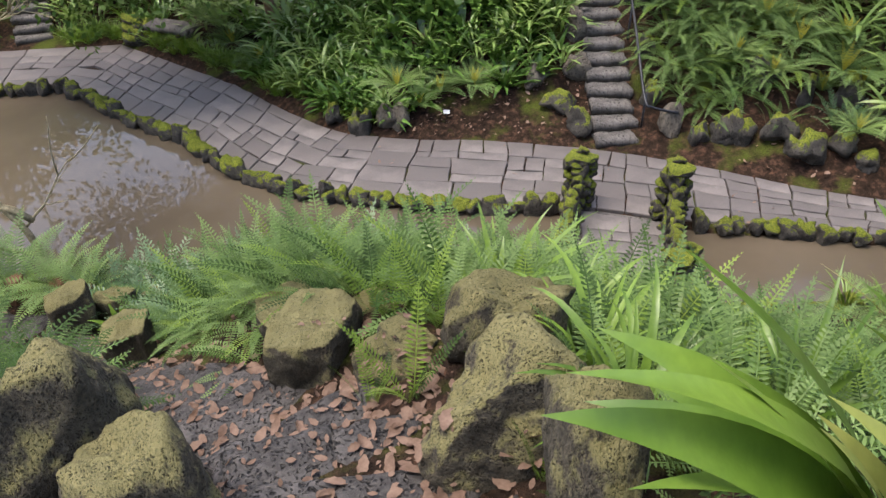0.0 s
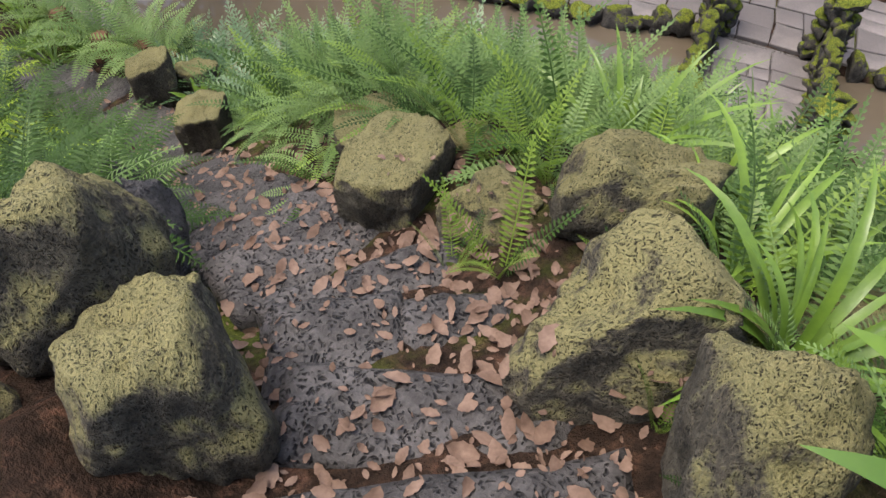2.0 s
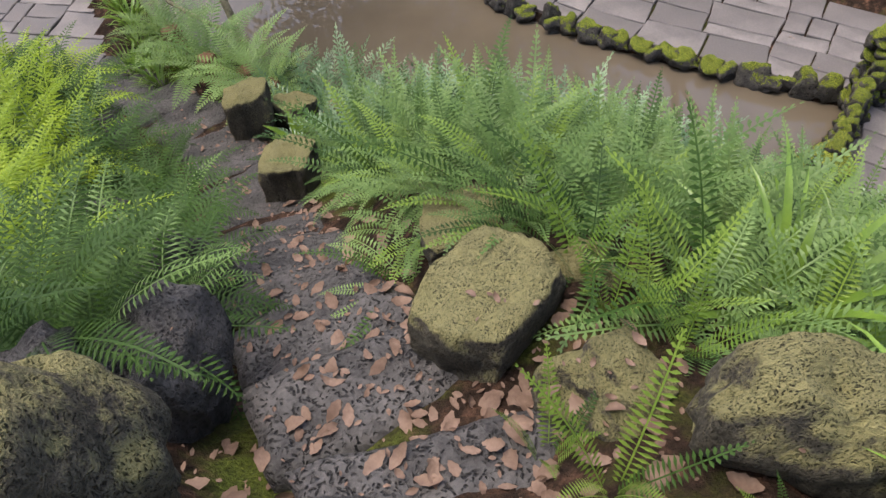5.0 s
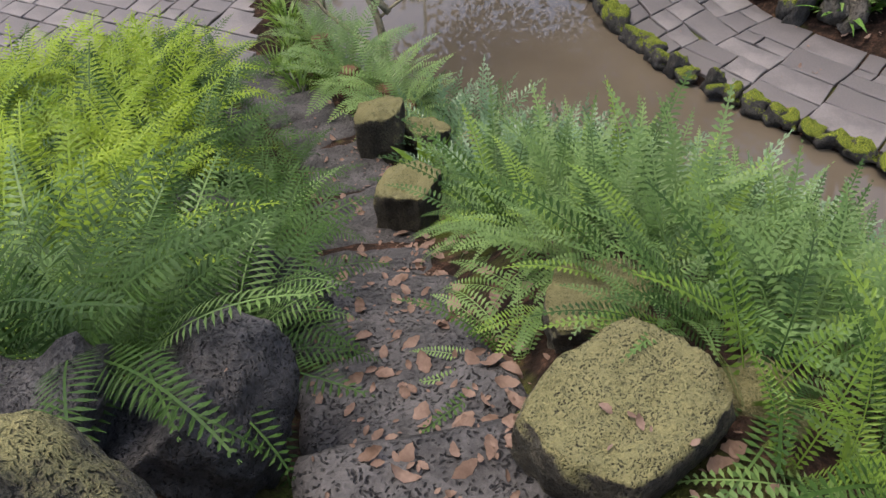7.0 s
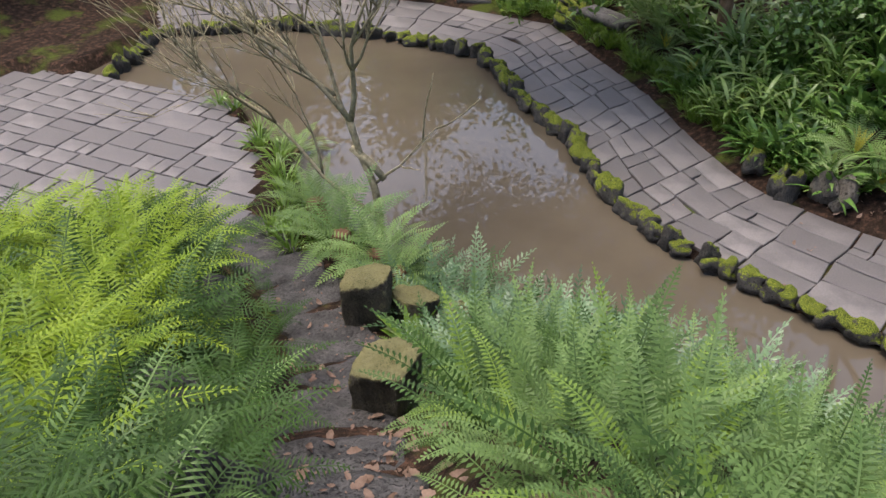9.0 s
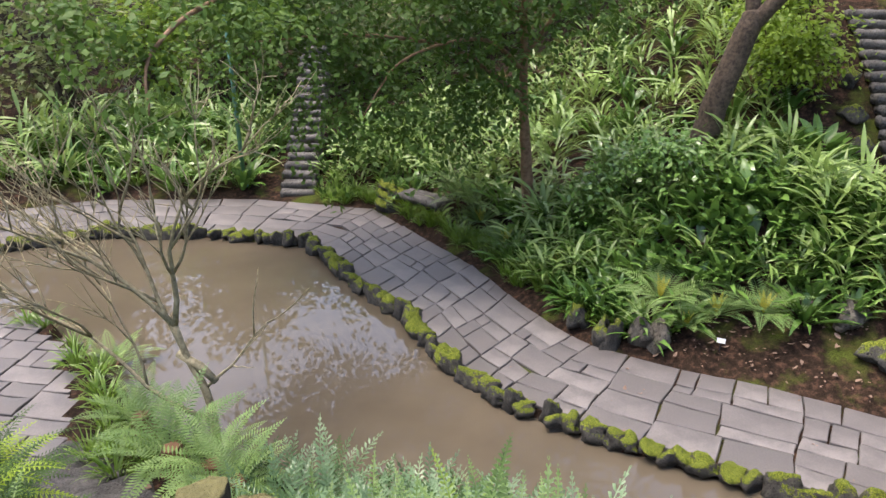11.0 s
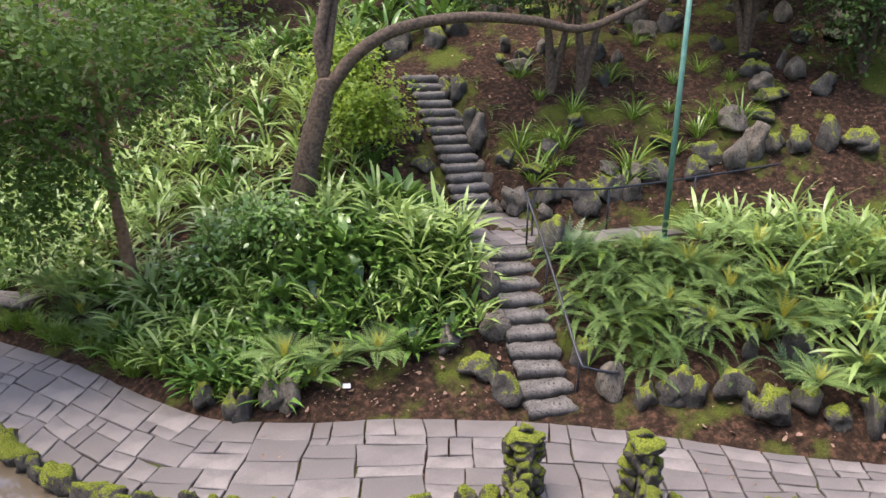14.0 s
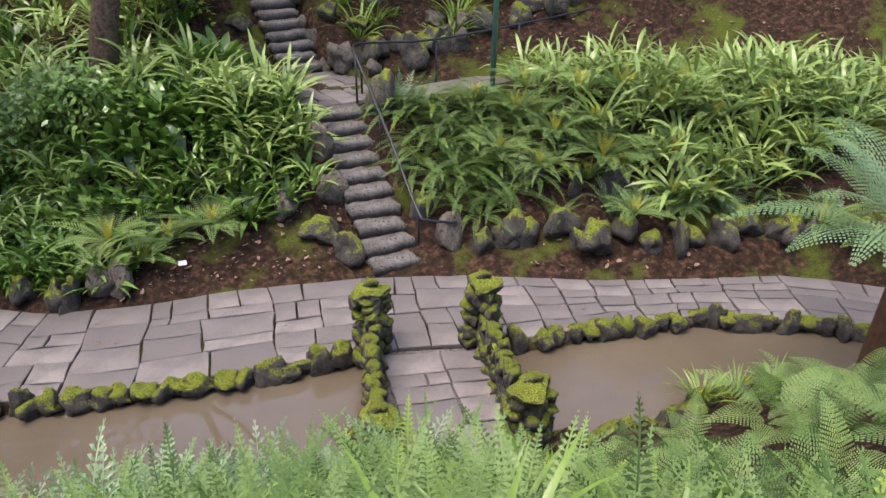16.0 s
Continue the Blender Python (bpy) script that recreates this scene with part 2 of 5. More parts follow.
def near_line(x, y, line):
    """Distance to a polyline, the share along it, and which side."""
    best, at, side, run = x * 0 + 1e9, x * 0, x * 0, 0.0
    for i in range(len(line) - 1):
        (ax, ay), (bx, by) = line[i][:2], line[i + 1][:2]
        dx, dy = bx - ax, by - ay
        k = np.clip(((x - ax) * dx + (y - ay) * dy) / (dx * dx + dy * dy), 0, 1)
        d = np.hypot(x - ax - k * dx, y - ay - k * dy)
        closer = d < best
        best = np.where(closer, d, best)
        at = np.where(closer, i + k, at)
        side = np.where(closer, np.sign(dx * (y - ay) - dy * (x - ax)), side)
    return best, at, side


def inside(x, y, poly):
    hit = np.zeros(np.shape(x), bool)
    for i in range(len(poly)):
        (ax, ay), (bx, by) = poly[i], poly[i - 1]
        with np.errstate(divide="ignore", invalid="ignore"):
            hit ^= ((ay > y) != (by > y)) & (x < (bx - ax) * (y - ay) / (by - ay if by != ay else 1e-9) + ax)
    return hit


POND = INNER + SHORE[::-1]
PAVED = INNER + OUTER[::-1]
WITHIN = EDGE + [(20.0, -60.0), (-14.6, -60.0)]


def height(x, y):
    x, y = np.asarray(x, float), np.asarray(y, float)
    d_foot, _, _ = near_line(x, y, FOOT)
    slope = np.interp(x, [-8, -4, -2, -1, 0, 3, 6, 12], [0.5, 0.34, 0.44, 0.6, 0.74, 0.72, 0.62, 0.5])
    bank = np.where(d_foot < 5.6, slope * d_foot, slope * 5.6 + 0.42 * (np.minimum(d_foot, 20) - 5.6))
    d_tr, at, side = near_line(x, y, TRAIL)
    tz = np.interp(at, range(len(TRAIL)), [p[2] for p in TRAIL])
    # the uphill side of the trail stands over it, held by boulders
    left = np.where(side > 0, 1.0, 0.0)
    swell = np.interp(d_foot, [0, 0.8, 2.5, 4.0, 5.6, 8.0], [0, 0.1, 0.42, 0.6, 0.5, 0.4]) * np.interp(x, [-1.6, -0.4, 3.0, 4.6], [0, 1, 1, 0])
    bank = bank + np.where(left > 0, 0.0, swell)
    bank = bank + np.where(left > 0, 0.75 * np.clip((d_tr - 0.4) / 0.5, 0, 1) * np.clip(d_foot / 2.5, 0, 1), 0)
    k = np.clip((d_tr - 0.42) / 0.55, 0, 1)
    bank = np.where(y > -2.4, tz * (1 - k) + bank * k, bank) - 0.06 * (1 - k)
    d_edge, _, _ = near_line(x, y, EDGE)
    rise = np.interp(d_edge, [0, 0.25, 1.0, 2.9, 3.3, 5.0, 8.6, 14, 25, 60, 200], [0, 0.12, 0.42, 1.66, 1.72, 1.76, 4.2, 7.0, 10.5, 16, 24])
    far = rise * np.interp(x, [-14, -6, -1, 3, 30], [0.5, 0.45, 0.6, 1.0, 1.0])
    stair = np.clip(1.75 + (y - 15.0) * 0.716, 1.75, 4.4)
    by_stair = (x > 5.2) & (x < 7.2) & (y > 14.4) & (y < 18.7)
    far = np.where(by_stair, np.minimum(far, stair - np.where(x > 6.1, 0.14, 0.0)), far)
    bank = np.where((x < -4.6) & (y > 7.3), np.minimum(bank, 0.12), bank)
    z = np.where(inside(x, y, WITHIN), bank, far)
    z = np.where(inside(x, y, NEAR_FLAGS) | inside(x, y, PAVED), -0.05, z)
    d_in, _, _ = near_line(x, y, POND + POND[:1])
    z = np.where(inside(x, y, POND), -0.05 - np.clip(d_in * 1.6, 0, 0.6), z)
    return z


def ground(x, y):
    return float(height(x, y))


def trail_side(x, y):
    d, at, side = near_line(np.float64(x), np.float64(y), TRAIL)
    return float(d) * (-1 if side > 0 else 1), float(at)


# ---- mesh helpers ----
def mesh_of(name, verts, faces, mats, indices=None, smooth=False):
    me = bpy.data.meshes.new(name)
    me.from_pydata(verts, [], faces)
    for m in mats if isinstance(mats, (list, tuple)) else [mats]:
        me.materials.append(m)
    if indices is not None:
        me.polygons.foreach_set("material_index", indices)
    if smooth:
        me.polygons.foreach_set("use_smooth", [True] * len(me.polygons))
    me.update()
    return me


def tube_into(V, F, pts, radii, sides=7):
    """A closed tapered tube along points."""
    base = len(V)
    pts = [Vector(p) for p in pts]
    prev = None
    for i, p in enumerate(pts):
        d = (pts[min(i + 1, len(pts) - 1)] - pts[max(i - 1, 0)]).normalized()
        side = d.orthogonal().normalized() if prev is None else (prev - d * prev.dot(d)).normalized()
        prev = side
        other = d.cross(side)
        for k in range(sides):
            a = math.tau * k / sides
            V.append(tuple(p + radii[i] * (math.cos(a) * side + math.sin(a) * other)))
    n = len(pts)
    for i in range(n - 1):
        for k in range(sides):
            a, b = base + i * sides + k, base + i * sides + (k + 1) % sides
            F.append((a, b, b + sides, a + sides))
    F.append(tuple(base + k for k in reversed(range(sides))))
    F.append(tuple(base + (n - 1) * sides + k for k in range(sides)))


def smooth_line(pts, n):
    """Points along a Catmull-Rom curve."""
    P = [Vector(p) for p in pts]
    P = [2 * P[0] - P[1]] + P + [2 * P[-1] - P[-2]]
    out = []
    for j in range(n + 1):
        u = j / n * (len(P) - 3)
        i = min(int(u), len(P) - 4)
        t = u - i
        a, b, c, d = P[i:i + 4]
        out.append(0.5 * ((2 * b) + (c - a) * t + (2 * a - 5 * b + 4 * c - d) * t * t + (3 * b - a - 3 * c + d) * t ** 3))
    return out


def rock_mesh(name, seed, level, mat, cuts=7, rough=0.10, keep=0.72):
    """A boulder of unit size: a ball cut by planes, then roughened. Base at about z = -0.5."""
    rnd = random.Random(seed)
    bm = bmesh.new()
    bmesh.ops.create_icosphere(bm, subdivisions=level, radius=0.58)
    planes = []
    for _ in range(cuts):
        n = Vector((rnd.gauss(0, 1), rnd.gauss(0, 1), rnd.gauss(0, 0.8))).normalized()
        planes.append((n, rnd.uniform(keep - 0.14, keep + 0.1) * 0.5))
    off = Vector((seed * 3.7, seed * 1.3, 0))
    for v in bm.verts:
        for n, d in planes:
            over = v.co.dot(n) - d
            if over > 0:
                v.co -= over * 0.93 * n
        u = v.co.normalized()
        k = noise.fractal(v.co * 2.1 + off, 1.0, 2.0, 4) * rough
        k += noise.noise(v.co * 9 + off) * rough * 0.22 + noise.noise(v.co * 19 + off) * rough * 0.12
        v.co += u * k
    me = bpy.data.meshes.new(name)
    bm.to_mesh(me)
    bm.free()
    me.materials.append(mat)
    me.polygons.foreach_set("use_smooth", [True] * len(me.polygons))
    return me


def frond_into(V, F, m, length, pairs, half, rise, arch, pinna=0.68, taper=0.35, sweep=0.35, curl=0.0, lobed=False, fold=0.12, side=0.0):
    """One frond: a stalk that leaves at an angle rise and arches over by arch (radians), with leaflets on both sides."""
    pts, p, a, b = [], Vector((0, 0, 0)), rise, 0.0
    steps = pairs + 1
    for i in range(steps + 1):
        pts.append((p.copy(), a, b))
        ds = length / steps
        p = p + Vector((math.cos(a) * math.sin(b), math.cos(a) * math.cos(b), math.sin(a))) * ds
        a -= arch / steps * (0.5 + i / steps)
        b += side / steps
    gap = length / steps
    for i in range(1, steps + 1):
        q, a, b = pts[i]
        u = i / steps
        if lobed:
            w = half * min(1.0, u * 4.5) * (1 - max(0, u - 0.62) / 0.42) * (0.75 + 0.4 * ((i * 7) % 3) / 2)
        else:
            w = half * (taper + (1 - taper) * min(1.0, u / 0.28)) * (1 - max(0.0, (u - 0.4) / 0.62) ** 1.5)
        if w < 0.004:
            w = 0.004
        ahead = Vector((math.cos(a) * math.sin(b), math.cos(a) * math.cos(b), math.sin(a)))
        across = Vector((math.cos(b), -math.sin(b), 0))
        above = across.cross(ahead)
        for s in (-1, 1):
            g = gap * pinna
            root = q
            tip = q + across * s * w + ahead * (w * sweep) + above * (w * (fold - curl * u))
            mid = q + across * s * w * 0.55 + ahead * (w * sweep * 0.5) + above * (w * fold * 0.9)
            n = len(V)
            for c in (root - ahead * g * 0.45, mid - ahead * g * 0.5, tip, mid + ahead * g * 0.45):
                V.append(tuple(m @ c))
            F.append((n, n + 1, n + 2, n + 3) if s > 0 else (n + 3, n + 2, n + 1, n))
    # stalk
    n = len(V)
    r = max(0.002, length * 0.005)
    for q, a, b in pts[::2]:
        across = Vector((math.cos(b), -math.sin(b), 0)) * r
        V.append(tuple(m @ (q - across + Vector((0, 0, -r)))))
        V.append(tuple(m @ (q + across + Vector((0, 0, -r)))))
    for i in range(len(pts[::2]) - 1):
        F.append((n + 2 * i, n + 2 * i + 1, n + 2 * i + 3, n + 2 * i + 2))


def bipinnate_into(V, F, m, length, pairs, half, rise, arch):
    """A broad lacy frond: side branches that carry leaflets of their own."""
    p, a = Vector((0, 0, 0)), rise
    for i in range(pairs + 1):
        u = i / pairs
        ahead = Vector((0, math.cos(a), math.sin(a)))
        p = p + ahead * (length / pairs)
        a -= arch / pairs * (0.4 + 1.1 * u)
        if u < 0.16:
            continue
        w = half * min(1, (u - 0.1) * 5) * (1 - ((u - 0.16) / 0.88) ** 1.3) + 0.012
        above = Vector((1, 0, 0)).cross(ahead)
        k = max(3, int(10 * w / half))
        for s in (-1, 1):
            d = (Vector((s, 0, 0)) + ahead * 0.45 - above * 0.12).normalized()
            e = (ahead - Vector((s, 0, 0)) * 0.4).normalized()
            g = w / k
            for j in range(k):
                c = p + d * g * (j + 0.6) - above * (0.05 * w * (j / k) ** 2)
                l = 0.27 * length / pairs * (1.5 - j / k) + 0.003
                n = len(V)
                for q in (c - d * g * 0.42 - e * l * 0.8, c + d * g * 0.2 - e * l * 0.6, c + d * g * 0.45 + e * l, c - d * g * 0.15 + e * l * 1.1):
                    V.append(tuple(m @ q))
                F.append((n, n + 1, n + 2, n + 3) if s > 0 else (n + 3, n + 2, n + 1, n))
    return


def blade_into(V, F, m, length, width, rise, arch, segs=6, fold=0.25, base=0.3, tilt=0.0, peak=0.45):
    """A strap or broad leaf with a folded midrib."""
    p, a = Vector((0, 0, 0)), rise
    n = len(V)
    for i in range(segs + 1):
        u = i / segs
        prof = base + (1 - base) * min(1.0, u / peak) if u < peak else max(0.0, 1 - ((u - peak) / (1 - peak)) ** 1.7)
        w = width * 0.5 * prof
        up = Vector((0, -math.sin(a), math.cos(a)))
        sx = Vector((math.cos(tilt), 0, math.sin(tilt)))
        V.extend((tuple(m @ (p - sx * w + up * w * fold)), tuple(m @ p), tuple(m @ (p + sx * w + up * w * fold))))
        p = p + Vector((0, math.cos(a), math.sin(a))) * (length / segs)
        a -= arch / segs * (0.45 + 1.1 * u)
    for i in range(segs):
        k = n + 3 * i
        F.append((k, k + 1, k + 4, k + 3))
        F.append((k + 1, k + 2, k + 5, k + 4))


def turn_z(a, x=0.0, y=0.0, z=0.0, lean=0.0):
    return Matrix.Translation((x, y, z)) @ Matrix.Rotation(a, 4, "Z") @ Matrix.Rotation(lean, 4, "X")


def sword_fern(seed, n, length, pairs, half, mat, rise=(0.75, 1.35), arch=(0.5, 1.3), spread=0.16, light=0.12, lobed=False, one_way=False):
    rnd = random.Random(seed)
    V, F, idx = [], [], []
    for i in range(n):
        a = math.tau * i / n + rnd.uniform(-0.5, 0.5)
        r = rnd.uniform(0, spread)
        m = turn_z(a, -math.sin(a) * r, math.cos(a) * r)
        L = length * rnd.uniform(0.6, 1.08)
        before = len(F)
        frond_into(V, F, m, L, pairs, half * rnd.uniform(0.8, 1.1), rnd.uniform(*rise), rnd.uniform(*arch), lobed=lobed,
                   sweep=0.12 if not lobed else 0.5, fold=rnd.uniform(0.0, 0.25), side=rnd.uniform(-0.5, 0.5))
        k = rnd.random()
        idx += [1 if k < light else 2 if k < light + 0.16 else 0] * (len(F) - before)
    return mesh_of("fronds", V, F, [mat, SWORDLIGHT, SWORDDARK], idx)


def rosette_fern(seed, n, length, pairs, half, mat, heart=True, rise=(0.35, 0.9), arch=(0.5, 1.1)):
    rnd = random.Random(seed)
    V, F, idx = [], [], []
    for i in range(n):
        a = math.tau * i * 0.382 + rnd.uniform(-0.2, 0.2)
        m = turn_z(a, -math.sin(a) * 0.03, math.cos(a) * 0.03)
        before = len(F)
        frond_into(V, F, m, length * rnd.uniform(0.75, 1.05), pairs, half, rnd.uniform(*rise), rnd.uniform(*arch), taper=0.15, sweep=0.3, pinna=0.72)
        idx += [0] * (len(F) - before)
    if heart:
        for i in range(7):
            before = len(F)
            frond_into(V, F, turn_z(math.tau * i / 7), length * rnd.uniform(0.35, 0.5), 10, half * 0.35, rnd.uniform(1.15, 1.4), 0.3, taper=0.2)
            idx += [1] * (len(F) - before)
    return mesh_of("fronds", V, F, [mat, CROWN], idx)


def lacy_fern(seed, n, length, half, mat, rise=(0.5, 1.1), arch=(0.9, 1.7), pairs=20):
    rnd = random.Random(seed)
    V, F, idx = [], [], []
    for i in range(n):
        a = math.tau * i / n + rnd.uniform(-0.4, 0.4)
        before = len(F)
        bipinnate_into(V, F, turn_z(a), length * rnd.uniform(0.65, 1.1), pairs, half * rnd.uniform(0.8, 1.1), rnd.uniform(*rise), rnd.uniform(*arch))
        idx += [1 if rnd.random() < 0.3 else 0] * (len(F) - before)
    return mesh_of("fronds", V, F, [mat, SWORDDARK if mat is not BLUEFERN else BLUEFERN], idx)


def bank_fern(seed, n, length, mat, share, other=None):
    """Long arching fronds with slender tapering leaflets, some darker than the rest."""
    rnd = random.Random(seed)
    V, F, idx = [], [], []
    for i in range(n):
        a = math.tau * i / n + rnd.uniform(-0.4, 0.4)
        before = len(F)
        frond_into(V, F, turn_z(a, lean=rnd.uniform(-0.2, 0.2)), length * rnd.uniform(0.65, 1.1), 24, rnd.uniform(0.09, 0.15), rnd.uniform(0.4, 1.2), rnd.uniform(0.7, 1.7),
                   pinna=0.5, taper=0.3, sweep=0.28, curl=0.25, fold=rnd.uniform(-0.1, 0.15), side=rnd.uniform(-0.4, 0.4))
        idx += [1 if rnd.random() < share else 0] * (len(F) - before)
    return mesh_of("fronds", V, F, [mat, other or SWORDDARK], idx)


def strap_clump(seed, n, length, width, mat, rise=(0.5, 1.35), arch=(0.6, 1.8), segs=6, spread=0.1, base=0.45, peak=0.45, stems=0.0):
    rnd = random.Random(seed)
    V, F = [], []
    for i in range(n):
        a = math.tau * i * 0.382 + rnd.uniform(-0.3, 0.3)
        r = rnd.uniform(0.1, 1) * spread
        z = stems * rnd.random()
        blade_into(V, F, turn_z(a, -math.sin(a) * r, math.cos(a) * r, z), length * rnd.uniform(0.6, 1.08), width * rnd.uniform(0.75, 1.15),
                   rnd.uniform(*rise), rnd.uniform(*arch), segs, rnd.uniform(0.1, 0.4), base, rnd.uniform(-0.5, 0.5), peak)
    return mesh_of("leaves", V, F, mat, None, True)


def leaf_cloud(seed, lobes, count, size, mat, shell=0.55, droop=0.4, gap=None):
    """Many small pointed leaves in clumps round the given lobes (x, y, z, rx, ry, rz)."""
    rnd = random.Random(seed)
    V, F = [], []
    total = sum(l[3] * l[4] * l[5] for l in lobes)
    for x, y, z, rx, ry, rz in lobes:
        share = int(count * rx * ry * rz / total)
        for _ in range(max(1, share // 14)):
            d = Vector((rnd.gauss(0, 1), rnd.gauss(0, 1), rnd.gauss(0, 1))).normalized() * rnd.uniform(shell, 1.08) ** 0.6
            cx, cy, cz = x + d.x * rx, y + d.y * ry, z + d.z * rz
            if gap and ((Vector((cx, cy, cz)) - gap[0]).cross(gap[1])).length < gap[2]:
                continue
            run = Vector((d.x, d.y, d.z * 0.4 - droop * rnd.random())).normalized()
            for j in range(14):
                c = Vector((cx, cy, cz)) + run * (j - 7) * size * 0.55 + Vector((rnd.gauss(0, 1), rnd.gauss(0, 1), rnd.gauss(0, 0.8))) * size * 1.1
                ax = (run * 0.6 + Vector((rnd.gauss(0, 1), rnd.gauss(0, 1), rnd.gauss(-0.3, 0.6))) * 0.8).normalized()
                s = ax.cross(Vector((rnd.gauss(0, 0.5), rnd.gauss(0, 0.5), 1))).normalized()
                l = size * rnd.uniform(0.7, 1.25)
                n = len(V)
                V.extend((tuple(c), tuple(c + ax * l * 0.45 + s * l * 0.27), tuple(c + ax * l), tuple(c + ax * l * 0.45 - s * l * 0.27)))
                F.append((n, n + 1, n + 2, n + 3))
    return mesh_of("leaves", V, F, mat)


def thing(name, meshes, m, label, category, group=""):
    """An Empty with one mesh per part under it; a single mesh becomes the thing itself."""
    if len(meshes) == 1:
        ob = new(name, meshes[0][1])
    else:
        ob = new(name)
        for part, me in meshes:
            new(part, me).parent = ob
    ob.matrix_basis = m
    return tagged(ob, label, category, group)


def at_ground(x, y, turn=0.0, size=1.0, sink=0.0, tip=(0, 0)):
    return pose(x, y, ground(x, y) - sink, tip[0], tip[1], turn) @ Matrix.Scale(size, 4)


# ---- ground, water ----
def ground_sheet():
    def axis(lo, hi, step, far):
        a = list(np.arange(lo, hi + 1e-6, step))
        grow, out_lo, out_hi = step, [], []
        x = hi
        while x < far:
            grow *= 1.35
            x += grow
            out_hi.append(x)
        x, grow = lo, step
        while x > -far:
            grow *= 1.35
            x -= grow
            out_lo.append(x)
        return np.array(out_lo[::-1] + a + out_hi)
    xs, ys = axis(-14, 14, 0.2, 400), axis(-3, 20, 0.2, 400)
    X, Y = np.meshgrid(xs, ys)
    Z = height(X, Y)
    soft = np.where((Z > 0.1), 1.0, 0.0)
    V = []
    for x, y, z, s in zip(X.ravel(), Y.ravel(), Z.ravel(), soft.ravel()):
        z += s * 0.09 * noise.fractal(Vector((x * 0.9, y * 0.9, 3.0)), 1.0, 2.0, 3)
        V.append((x, y, z))
    w = len(xs)
    F = [(j * w + i, j * w + i + 1, (j + 1) * w + i + 1, (j + 1) * w + i) for j in range(len(ys) - 1) for i in range(w - 1)]
    tagged(new("ground", mesh_of("ground", V, F, SOIL, None, True)), "brown garden soil with leaf litter and moss", "ground", kind="structure")
    water = [(x, y, -0.13) for x, y in POND]
    tagged(new("water", mesh_of("water", water, [tuple(range(len(water)))[::-1]], WATER)), "still muddy brown pond water with reflections", "pond", kind="structure")


ground_sheet()


# ---- trail: stone steps, boulders ----
def slab_mesh(seed, mat, w, d, h):
    """A rough flat stone with a broken outline."""
    rnd = random.Random(seed)
    bm = bmesh.new()
    bmesh.ops.create_grid(bm, x_segments=16, y_segments=9, size=0.5)
    top = list(bm.verts)
    off = Vector((seed * 2.3, seed, 0))
    for v in top:
        x, y = v.co.x, v.co.y
        k = max(abs(x), abs(y)) * 2
        rim = 1 + 0.14 * noise.noise(Vector((x * 2.2, y * 2.2, seed))) * k
        edge = max(0.0, k - 0.9) / 0.1
        v.co = Vector((x * w * rim, y * d * rim, 0.028 * noise.fractal(v.co * 5 + off, 1.0, 2.0, 4) - 0.035 * edge ** 2))
    ext = bmesh.ops.extrude_face_region(bm, geom=bm.faces[:])
    for e in ext["geom"]:
        if isinstance(e, bmesh.types.BMVert):
            e.co.z -= h
    bmesh.ops.recalc_face_normals(bm, faces=bm.faces[:])
    me = bpy.data.meshes.new("step_stone")
    bm.to_mesh(me)
    bm.free()
    me.materials.append(mat)
    me.polygons.foreach_set("use_smooth", [True] * len(me.polygons))
    return me


def trail_steps():
    rnd = random.Random(5)
    run = 0.0
    pts = smooth_line(TRAIL, 400)
    lengths = [0.0]
    for a, b in zip(pts, pts[1:]):
        lengths.append(lengths[-1] + (b.xy - a.xy).length)
    total = lengths[-1]
    i = 0
    s = 0.15
    while s < total - 0.3:
        long = rnd.uniform(0.36, 0.5) if s < 4.2 else rnd.uniform(0.6, 0.9)
        j = min(range(len(pts)), key=lambda q: abs(lengths[q] - s - long / 2))
        p, d = pts[j], (pts[min(j + 6, 400)] - pts[max(j - 6, 0)])
        ang = math.degrees(math.atan2(d.y, d.x)) - 90 + (rnd.uniform(-14, 14) if s > 1 else 0) - (14 if s < 3.5 else 0)
        halves = [(-0.2, 0.48), (0.24, 0.4)] if i % 3 == 1 and s < 4 else [(0.0, rnd.uniform(0.8, 0.95))]
        fall = math.degrees(math.atan2(d.z, d.xy.length)) * (0.25 if s < 4.2 else 0.75)
        for ox, w in halves:
            me = slab_mesh(i * 7 + int(ox * 10), DARKROCK, w, long * 0.94, 0.3)
            m = pose(p.x, p.y, p.z + 0.01 + rnd.uniform(-0.015, 0.015), 0, 0, ang) @ pose(ox, rnd.uniform(-0.05, 0.05), 0, fall + rnd.uniform(-2, 2), rnd.uniform(-2, 2), 0)
            ob = new("step_stone", me)
            ob.matrix_basis = m
            tagged(ob, "dark pitted basalt step stone strewn with dry leaves", "step", "stone steps of the trail")
        i += 1
        s += long * 0.97


trail_steps()

